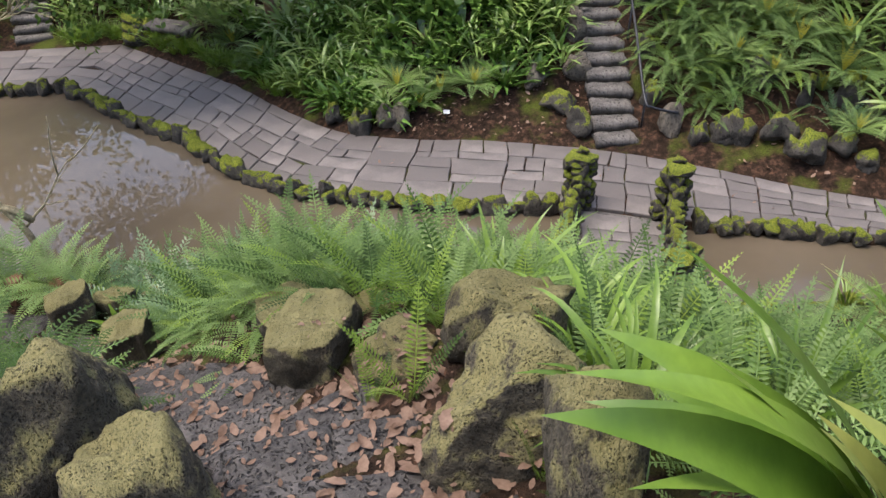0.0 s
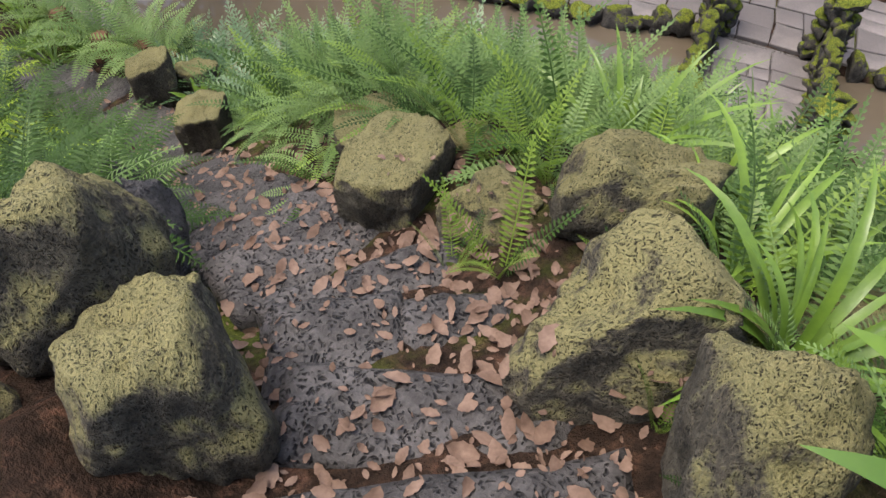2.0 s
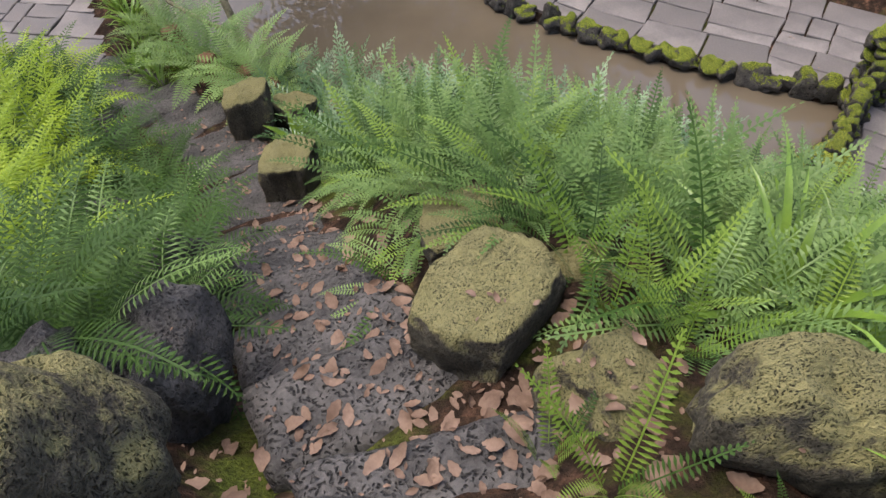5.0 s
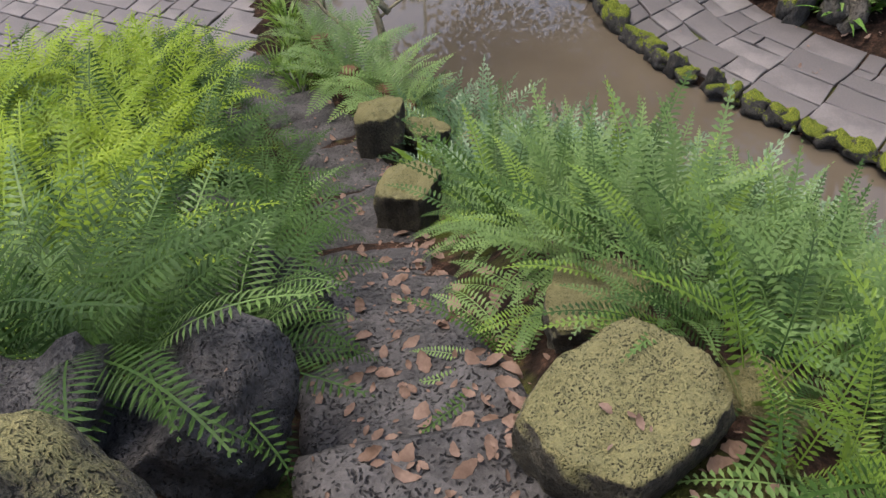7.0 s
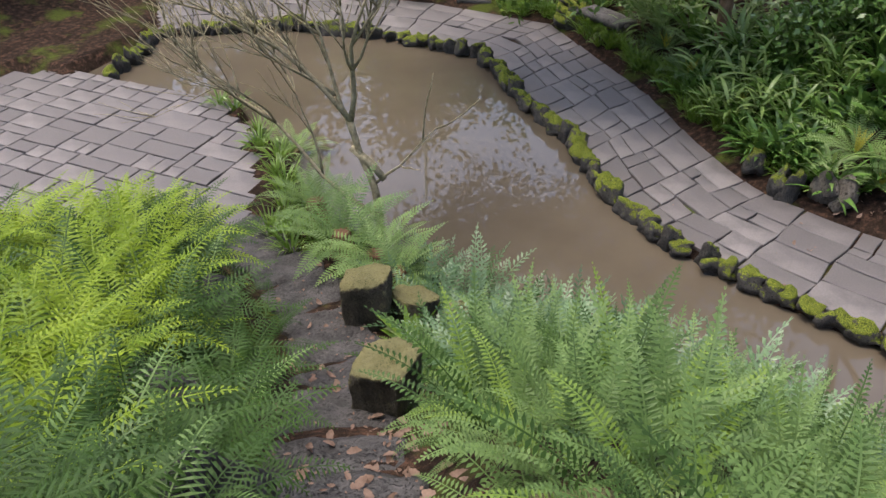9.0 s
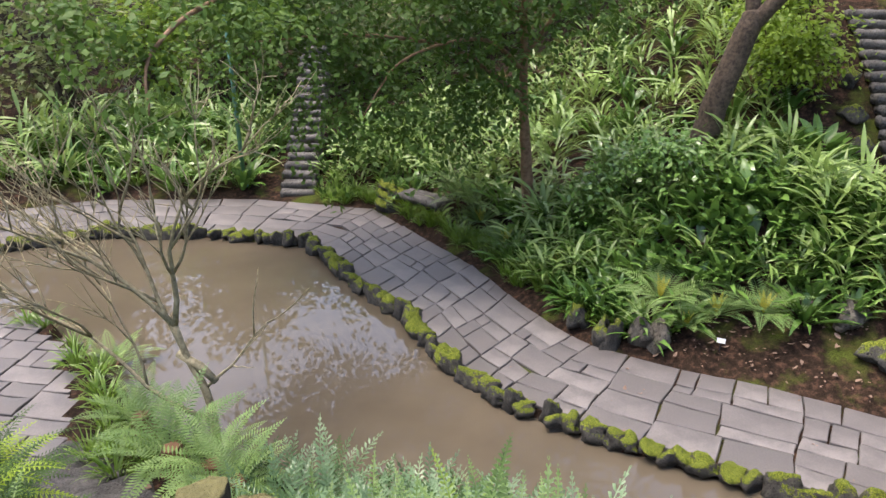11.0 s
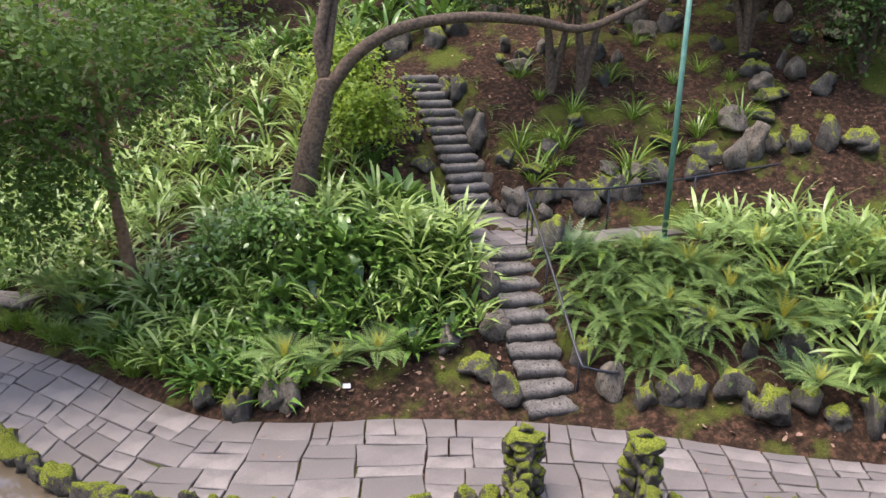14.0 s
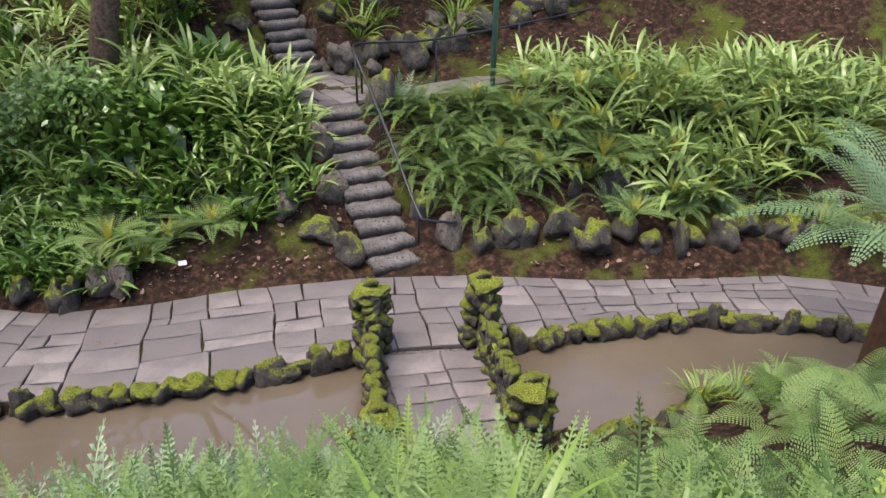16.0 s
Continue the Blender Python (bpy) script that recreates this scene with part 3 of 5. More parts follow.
# x, y, width, depth, height of the top, turn, seed
def block_rock(seed, mat):
    """A squarish broken block of stone with a flat, slightly tilted top."""
    bm = bmesh.new()
    bmesh.ops.create_cube(bm, size=1)
    bmesh.ops.subdivide_edges(bm, edges=bm.edges[:], cuts=22, use_grid_fill=True)
    off = Vector((seed * 1.9, seed * 0.7, 0))
    for v in bm.verts:
        c = v.co
        k = 1 - 0.10 * max(0.0, c.x * c.x + c.y * c.y - 0.22) / 0.28
        flare = 1.0 - 0.22 * (0.5 - c.z) * (0.6 + 0.8 * noise.noise(off))
        v.co = Vector((c.x * k * flare + 0.14 * c.y * c.z, c.y * k * flare, c.z + (0.10 * c.x - 0.06 * c.y if c.z > 0 else 0)))
        r = max(0.0, v.co.length - 0.7)
        v.co -= v.co.normalized() * r * 0.45
        v.co += noise.noise_vector(c * 2.6 + off) * 0.07 + noise.noise_vector(c * 8 + off) * 0.025 + noise.noise_vector(c * 19 + off) * 0.012
    bmesh.ops.recalc_face_normals(bm, faces=bm.faces[:])
    me = bpy.data.meshes.new("boulder")
    bm.to_mesh(me)
    bm.free()
    me.materials.append(mat)
    me.polygons.foreach_set("use_smooth", [True] * len(me.polygons))
    return me


BOULDERS = [(-0.33, 0.34, 0.5, 0.54, 5.03, 20, 3), (-0.68, 0.66, 0.6, 0.56, 5.12, 10, 4), (-0.98, 1.36, 0.46, 0.7, 4.1, -20, 5),
            (0.2, 1.72, 0.44, 0.56, 4.17, -25, 6), (0.62, 1.4, 0.42, 0.42, 4.3, 15, 7), (1.16, 1.24, 0.7, 0.4, 4.66, 12, 8), (0.02, 2.36, 0.4, 0.34, 3.68, 20, 24),
            (0.9, 0.52, 0.76, 0.56, 5.0, -12, 9), (1.08, 0.08, 0.34, 0.52, 5.3, -25, 10), (-1.62, 4.1, 0.42, 0.5, 2.25, 0, 11),
            (-2.72, 5.75, 0.5, 0.42, 1.42, 20, 12), (-2.3, 5.95, 0.5, 0.35, 1.16, -15, 13), (-1.85, 6.15, 0.6, 0.4, 0.95, 5, 14),
            (-1.5, 0.6, 0.6, 0.6, 4.4, 0, 15), (-1.25, 1.1, 0.5, 0.5, 4.3, 30, 16), (-1.45, 2.2, 0.4, 0.7, 3.5, -30, 17),
            (1.75, -0.3, 0.5, 0.5, 4.85, 0, 18), (0.55, 2.0, 0.34, 0.34, 3.9, 40, 19), (-0.85, 0.1, 0.55, 0.6, 4.95, 0, 20),
            (1.75, 0.7, 0.5, 0.5, 4.4, 0, 21), (-2.6, 3.05, 0.4, 0.6, 2.2, -35, 22), (-3.45, 4.4, 0.4, 0.6, 1.3, -30, 23)]


def boulders():
    for x, y, w, d, top, turn, seed in BOULDERS:
        base = ground(x, y) - 0.22
        h = max(0.35, top - base)
        uphill = trail_side(x, y)[0] < 0 and y > 1.0
        squat = seed in (6, 11, 12, 13, 24)
        # uphill boulders get the dark rock: shade under the ferns, put into colour
        mat = DARKROCK if uphill else ROCK
        me = block_rock(seed, mat) if squat else rock_mesh("boulder", seed, 5, mat, 9, 0.12, 0.80)
        high = max(v.co.z for v in me.vertices)
        low = min(v.co.z for v in me.vertices)
        wide = max(v.co.x for v in me.vertices) - min(v.co.x for v in me.vertices)
        deep = max(v.co.y for v in me.vertices) - min(v.co.y for v in me.vertices)
        k = h / (high - low)
        ob = new("boulder", me)
        ob.matrix_basis = pose(x, y, base - low * k, 0, 0, turn) @ Matrix.Diagonal((w / wide, d / deep, k, 1))
        tagged(ob, "basalt boulder coloured dark for the shade under overhanging ferns" if uphill else "pitted grey basalt boulder with yellow-green lichen", "boulder", "boulders along the trail")


boulders()


# ---- pond kerb ----
SMALLROCKS = [rock_mesh("stone", 40 + i, 3, (MOSSROCK, KERBROCK, KERBROCK)[i % 3], 8, 0.22) for i in range(9)]
HILLROCKS = [rock_mesh("rock", 60 + i, 3, (HILLROCK, KERBROCK, KERBROCK)[i % 3], 10, 0.2, 0.68) for i in range(9)]


def along(line, step, rnd, jitter=0.03):
    for (ax, ay), (bx, by) in zip(line, line[1:]):
        n = max(1, round(math.hypot(bx - ax, by - ay) / step))
        for i in range(n):
            k = (i + rnd.uniform(0.3, 0.7)) / n
            yield ax + (bx - ax) * k + rnd.uniform(-jitter, jitter), ay + (by - ay) * k + rnd.uniform(-jitter, jitter), math.degrees(math.atan2(by - ay, bx - ax))


def kerb():
    rnd = random.Random(8)
    for line in (INNER[:11], INNER[11:], [(-12.0, 13.0), (-11.4, 11.8), (-11.2, 10.7)], SHORE[7:12]):
        for x, y, a in along(line, 0.25, rnd, 0.05):
            if 4.25 < x < 5.7 and y > 6.9 or 3.3 < x < 4.8 and y < 6:
                continue
            ob = new("kerb_stone", rnd.choice(SMALLROCKS))
            h = rnd.choice((0.24, 0.3, 0.36, 0.48))
            ob.matrix_basis = pose(x, y, -0.03, rnd.uniform(-12, 12), rnd.uniform(-12, 12), a + rnd.uniform(-20, 20)) @ Matrix.Diagonal((rnd.uniform(0.28, 0.46), rnd.uniform(0.24, 0.36), h, 1))
            tagged(ob, "rough basalt kerb stone covered in bright green moss", "kerb stone", "kerb stones round the pond")


kerb()


# ---- bridge ----
PILLARS = [(3.2, 5.92), (4.78, 5.45), (4.3, 8.02), (5.62, 7.42)]


def stones_on(parent, spots):
    for x, y, z, sx, sy, sz, a, me in spots:
        ob = new("stone", me)
        ob.matrix_basis = pose(x, y, z, 0, 0, a) @ Matrix.Diagonal((sx, sy, sz, 1))
        ob.parent = parent


def bridge():
    rnd = random.Random(12)
    mossy = [m for i, m in enumerate(SMALLROCKS) if i % 3 == 0]
    for x, y in PILLARS:
        em = new("bridge_pillar")
        em.matrix_basis = pose(x, y, -0.05, 0, 0, 28)
        tagged(em, "stacked basalt bridge pillar with capstone under thick moss", "pillar", "pillars of the bridge")
        spots = []
        for layer in range(5):
            for cx, cy in ((-0.1, -0.1), (0.11, -0.09), (-0.1, 0.1), (0.1, 0.11)):
                spots.append((cx + rnd.uniform(-0.025, 0.025), cy + rnd.uniform(-0.025, 0.025), 0.08 + layer * 0.175, 0.27, 0.27, 0.24, rnd.uniform(0, 360), rnd.choice(SMALLROCKS if layer < 2 else mossy + SMALLROCKS[:4])))
        stones_on(em, spots)
        cap = new("capstone", rock_mesh("capstone", 90 + int(x * 10), 4, MOSSROCK, 6, 0.12))
        cap.matrix_basis = pose(0, 0, 0.93, 0, 0, rnd.uniform(0, 90)) @ Matrix.Diagonal((0.5, 0.46, 0.17, 1))
        cap.parent = em
        top = new("finial", mossy[0])
        top.matrix_basis = pose(0.02, 0, 1.03, 0, 0, 30) @ Matrix.Diagonal((0.17, 0.17, 0.17, 1))
        top.parent = em
    for (ax, ay), (bx, by) in ((PILLARS[0], PILLARS[2]), (PILLARS[1], PILLARS[3])):
        em = new("bridge_parapet")
        L, ang = math.hypot(bx - ax, by - ay), math.degrees(math.atan2(by - ay, bx - ax))
        em.matrix_basis = pose(ax, ay, -0.1, 0, 0, ang)
        tagged(em, "low basalt rubble bridge parapet capped with green moss", "parapet", "parapets of the bridge")
        core = bpy.data.meshes.new("core")
        bm = bmesh.new()
        bmesh.ops.create_cube(bm, size=1)
        bmesh.ops.subdivide_edges(bm, edges=bm.edges[:], cuts=5, use_grid_fill=True)
        for v in bm.verts:
            v.co = Vector((v.co.x * (L - 0.2) + L / 2, v.co.y * 0.14, v.co.z * 0.62 + 0.3))
            v.co += noise.noise_vector(v.co * 6) * 0.03
        bm.to_mesh(core)
        bm.free()
        core.materials.append(KERBROCK)
        new("core", core).parent = em
        spots, u = [], 0.2
        while u < L - 0.15:
            top = 0.62 + 0.12 * abs(2 * u / L - 1)
            for layer, z in enumerate((0.1, 0.3, top - 0.12, top)):
                w = rnd.uniform(0.2, 0.28)
                spots.append((u + rnd.uniform(-0.05, 0.05), rnd.uniform(-0.03, 0.03), z, w, 0.27 - 0.03 * layer, rnd.uniform(0.17, 0.25), rnd.uniform(-20, 20), rnd.choice(mossy if layer > 1 else SMALLROCKS)))
            u += 0.17
        stones_on(em, spots)
    deck = [(3.36, 5.2), (4.75, 4.85), (5.75, 7.2), (4.25, 8.0)]
    V = [(x, y, z) for z in (-0.3, -0.045) for x, y in deck]
    F = [(3, 2, 1, 0), (4, 5, 6, 7)] + [(i, (i + 1) % 4, 4 + (i + 1) % 4, 4 + i) for i in range(4)]
    tagged(new("bridge_deck", mesh_of("bridge_deck", V, F, STEPROCK)), "stone bridge deck across the narrow pond", "bridge", kind="structure")


bridge()


# ---- stairs on the far bank ----
def stone_stair(x0, y0, z0, x1, y1, z1, steps, width, seed, bow=0.0):
    rnd = random.Random(seed)
    ang = math.degrees(math.atan2(y1 - y0, x1 - x0)) - 90
    em = new("stone_stair")
    em.matrix_basis = pose(x0, y0, z0)
    tagged(em, "worn grey stone stair up the planted bank", "stair", "stairs on the bank")
    run = math.hypot(x1 - x0, y1 - y0) / steps
    for i in range(steps):
        k = (i + 0.5) / steps
        x, y, z = (x1 - x0) * k + bow * math.sin(math.pi * k), (y1 - y0) * k, (z1 - z0) * (i + 1) / steps
        me = slab_mesh(seed * 20 + i, STEPROCK, width * rnd.uniform(0.95, 1.1), run + 0.12, 0.15)
        ob = new("step", me)
        ob.matrix_basis = pose(x, y, z, rnd.uniform(-1.5, 1.5), rnd.uniform(-2, 2), ang + rnd.uniform(-5, 5))
        ob.parent = em
        under = new("riser", mesh_of("riser", *block(width * 0.92, run * 0.9, 0.55), HILLROCK))
        under.matrix_basis = pose(x, y + 0.05, z - 0.4, 0, 0, ang)
        under.parent = em


def block(w, d, h):
    V = [(sx * w / 2, sy * d / 2, sz * h / 2) for sz in (-1, 1) for sx, sy in ((-1, -1), (1, -1), (1, 1), (-1, 1))]
    return V, [(3, 2, 1, 0), (4, 5, 6, 7), (0, 1, 5, 4), (1, 2, 6, 5), (2, 3, 7, 6), (3, 0, 4, 7)]


stone_stair(5.62, 9.62, 0.0, 6.2, 12.7, 1.75, 10, 0.78, 3, 0.0)
stone_stair(6.62, 15.0, 1.75, 6.55, 18.7, 4.4, 15, 0.85, 4, 0.15)
stone_stair(-6.1, 17.4, 0.0, -6.7, 21.6, 3.3, 19, 0.8, 5)


def handrail():
    em = new("handrail")
    tagged(em, "black painted tubular iron handrail beside the stair", "handrail")
    V, F = [], []
    line = [(6.62, 9.42, 0.66), (6.2, 9.58, 0.74), (6.1, 9.75, 0.86), (6.35, 11.0, 1.62), (6.6, 12.3, 2.35), (6.68, 12.75, 2.62), (6.85, 13.05, 2.7), (7.3, 13.1, 2.68)]
    tube_into(V, F, smooth_line(line, 50), [0.024] * 51, 8)
    rail2 = [(7.3, 13.1, 2.68), (8.3, 13.0, 2.62), (9.6, 12.95, 2.66), (11.5, 12.9, 2.78), (13.5, 12.7, 2.98), (15.0, 12.6, 3.1)]
    tube_into(V, F, smooth_line(rail2, 30), [0.024] * 31, 8)
    new("rail", mesh_of("rail", V, F, IRON, None, True)).parent = em
    for x, y, z in ((6.15, 9.8, 0.9), (6.45, 11.5, 1.9), (6.66, 12.7, 2.58), (6.98, 13.1, 2.7), (8.6, 13.0, 2.62), (10.6, 12.92, 2.72), (12.6, 12.8, 2.9)):
        V, F = [], []
        tube_into(V, F, [(x, y, ground(x, y) - 0.3), (x, y, z)], [0.02, 0.02], 8)
        new("post", mesh_of("post", V, F, IRON, None, True)).parent = em


handrail()


def lamp_post(x, y, z0):
    em = new("lamp_post")
    em.matrix_basis = pose(x, y, z0)
    tagged(em, "tall green painted steel lamp post", "lamp post", "lamp posts")
    V, F = [], []
    tube_into(V, F, [(0, 0, -0.2), (0, 0, 5.6)], [0.055, 0.042], 14)
    new("shaft", mesh_of("shaft", V, F, POSTPAINT, None, True)).parent = em
    V, F = [], []
    tube_into(V, F, [(0, 0, -0.15), (0, 0, 0.05), (0, 0, 0.1), (0, 0, 0.16)], [0.11, 0.11, 0.075, 0.07], 14)
    new("base", mesh_of("base", V, F, POSTPAINT)).parent = em


lamp_post(9.2, 11.95, 1.72)
lamp_post(-7.6, 17.7, 0.1)


def stone_bench():
    em = new("stone_bench")
    em.matrix_basis = pose(-2.75, 16.55, 0.0, 0, 0, -33)
    tagged(em, "low stone bench with thick grey slab seat", "bench")
    ob = new("seat", slab_mesh(77, STEPROCK, 1.3, 0.55, 0.09))
    ob.matrix_basis = pose(0, 0, 0.5)
    ob.parent = em
    rnd = random.Random(31)
    for layer in range(3):
        for i in range(5):
            s = new("stone", HILLROCKS[(i + layer) % 9])
            s.matrix_basis = pose(-0.5 + i * 0.25 + layer * 0.04, 0, 0.07 + layer * 0.14, 0, 0, rnd.uniform(-10, 10)) @ Matrix.Diagonal((0.29, 0.5, 0.19, 1))
            s.parent = em
    for i in range(7):
        s = new("mossy_rock", SMALLROCKS[(i * 3) % 9])
        s.matrix_basis = pose(-3.75 + (i % 3) * 0.22, 16.75 + (i // 3) * 0.2, 0.12 + 0.16 * (i // 3)) @ Matrix.Scale(0.42, 4)
        tagged(s, "mossy yellow-green basalt rock beside the bench", "rock", "rocks beside the bench")


stone_bench()


# ---- rocks on the far bank ----
def bank_rocks():
    rnd = random.Random(21)

    def put(x, y, w, h, sink=0.3):
        ob = new("rock", rnd.choice(HILLROCKS))
        ob.matrix_basis = pose(x, y, ground(x, y) + h * (0.5 - sink), rnd.uniform(-10, 10), rnd.uniform(-10, 10), rnd.uniform(0, 360)) @ Matrix.Diagonal((w, w * rnd.uniform(0.7, 1.1), h, 1))
        tagged(ob, "weathered brown basalt rock with moss on the bank", "rock", "rocks on the bank")
    # beside the lower stair
    for x, y, w, h in ((5.05, 10.2, 0.55, 0.6), (4.85, 10.65, 0.6, 0.55), (5.35, 11.2, 0.55, 0.75), (4.6, 11.3, 0.5, 0.5), (5.5, 12.0, 0.5, 0.7), (6.45, 10.3, 0.4, 0.6),
                       (6.7, 11.1, 0.45, 0.7), (6.95, 12.2, 0.6, 0.9), (6.6, 9.55, 0.4, 0.75), (6.95, 9.2, 0.4, 0.6), (7.3, 9.1, 0.45, 0.5)):
        put(x, y, w, h)
    for x, y, a in along([(6.9, 8.95), (8.2, 7.95), (9.5, 7.15), (11.0, 6.4), (12.2, 5.2)], 0.34, rnd, 0.15):
        put(x + 0.25, y + 0.3, rnd.uniform(0.4, 0.62), rnd.uniform(0.4, 0.75))
    for x, y, a in along([(7.4, 9.4), (8.8, 8.4), (10.4, 7.5), (12, 6.6)], 0.5, rnd, 0.3):
        put(x + 0.5, y + 0.7, rnd.uniform(0.4, 0.6), rnd.uniform(0.4, 0.7))
    for x, y, a in along([(0.6, 11.6), (1.1, 11.15), (2.0, 10.95)], 0.36, rnd, 0.05):
        put(x, y + 0.1, 0.4, 0.6)
    # beside the upper stair
    for x, y, a in along([(7.2, 15.0), (7.2, 16.6), (7.15, 18.8)], 0.45, rnd, 0.12):
        put(x, y, rnd.uniform(0.4, 0.6), rnd.uniform(0.4, 0.75))
    for x, y, a in along([(5.8, 15.0), (5.8, 16.5), (5.75, 18.5)], 0.6, rnd, 0.1):
        put(x, y, rnd.uniform(0.35, 0.5), rnd.uniform(0.35, 0.5))
    # behind the rail and up the slope
    for x, y, a in along([(7.3, 14.6), (9.0, 13.9), (11, 13.5), (13.5, 12.8), (16, 12)], 0.5, rnd, 0.2):
        put(x, y, rnd.uniform(0.45, 0.75), rnd.uniform(0.5, 0.95))
    for _ in range(85):
        x, y = rnd.uniform(7.4, 19), rnd.uniform(13.5, 22)
        put(x, y, rnd.uniform(0.3, 0.75), rnd.uniform(0.25, 0.7))
    for x, y, a in along([(4.5, 19.6), (6, 20.2), (8.5, 20)], 0.6, rnd, 0.2):
        put(x, y, 0.7, 0.8)


bank_rocks()


# ---- plants ----
def scatter(rnd, n, x0, x1, y0, y1, accept, apart):
    got, tries = [], 0
    while len(got) < n and tries < n * 40:
        tries += 1
        x, y = rnd.uniform(x0, x1), rnd.uniform(y0, y1)
        if accept(x, y) and all((x - a) ** 2 + (y - b) ** 2 > apart * apart for a, b in got):
            got.append((x, y))
    return got


def on_boulder(x, y, grow=0.0):
    return any((x - b[0]) ** 2 + (y - b[1]) ** 2 < (max(b[2], b[3]) * 0.5 + grow) ** 2 for b in BOULDERS)


def on_near_bank(x, y):
    return bool(inside(np.float64(x), np.float64(y), WITHIN)) and not bool(inside(np.float64(x), np.float64(y), POND)) and not bool(inside(np.float64(x), np.float64(y), PAVED)) and not bool(inside(np.float64(x), np.float64(y), NEAR_FLAGS))


def edge_distance(x, y):
    return -1.0 if inside(np.float64(x), np.float64(y), WITHIN) else float(near_line(np.float64(x), np.float64(y), EDGE)[0])


def off_stairs(x, y):
    return not (5.3 < x < 6.9 and 9 < y < 13.2 or 5.9 < x < 7.3 and 13 < y < 20 or 6.5 < x < 16 and 12.2 < y < 13.6 or -7.3 < x < -5.5 and 17 < y < 22)


def plant(name, me, x, y, size, label, category, group, rnd, lean=8, sink=0.02, z=None, turn=None):
    ob = new(name, me)
    zz = ground(x, y) if z is None else z
    ob.matrix_basis = pose(x, y, zz - sink, rnd.uniform(-lean, lean), rnd.uniform(-lean, lean), rnd.uniform(0, 360) if turn is None else turn) @ Matrix.Scale(size, 4)
    return tagged(ob, label, category, group)


SWORDS = [sword_fern(100 + i, 13, 0.74, 26, 0.06, SWORD) for i in range(4)]
HANGING = [sword_fern(110 + i, 17, 0.62, 24, 0.05, SWORD, (0.2, 0.9), (0.8, 1.9)) for i in range(3)]
LOBED = [sword_fern(120 + i, 18, 0.8, 13, 0.085, BLUEFERN, (0.75, 1.35), (0.4, 1.2), 0.12, 0.0, True) for i in range(3)]
ROSETTES = [rosette_fern(130 + i, 17, 0.85, 22, 0.125, HARDFERN) for i in range(3)]
PLAINROSE = [rosette_fern(135 + i, 18, 0.9, 22, 0.13, HARDFERN, False, (0.3, 1.1)) for i in range(2)]
LACY = [bank_fern(140 + i, 15, 1.0, BANKFERN, 0.25) for i in range(4)]
# bank ferns with shade put into their leaf colour
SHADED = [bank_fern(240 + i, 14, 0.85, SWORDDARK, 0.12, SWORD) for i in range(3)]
SOFT = [lacy_fern(145 + i, 9, 0.85, 0.2, HARDFERN) for i in range(2)]
STRAPS = [strap_clump(150 + i, 26, 0.75, 0.085, STRAP) for i in range(3)]
LIGHTSTRAPS = [strap_clump(155 + i, 28, 0.6, 0.065, STRAPLIGHT, (0.1, 1.2), (0.5, 1.6), 4, 0.2, 0.4, 0.4, 0.55) for i in range(3)]
BROADS = [strap_clump(160 + i, 26, 0.6, 0.15, STRAP, (0.6, 1.35), (0.5, 1.5), 6, 0.2, 0.15, 0.5) for i in range(3)]
GRASSES = [strap_clump(165 + i, 40, 0.42, 0.022, GRASSY, (0.7, 1.45), (0.8, 2.2), 4, 0.1, 0.7) for i in range(3)]
LONGSTRAPS = [strap_clump(170 + i, 26, 0.8, 0.038, GRASSY, (0.75, 1.4), (0.8, 2.0), 8, 0.1, 0.7) for i in range(3)]


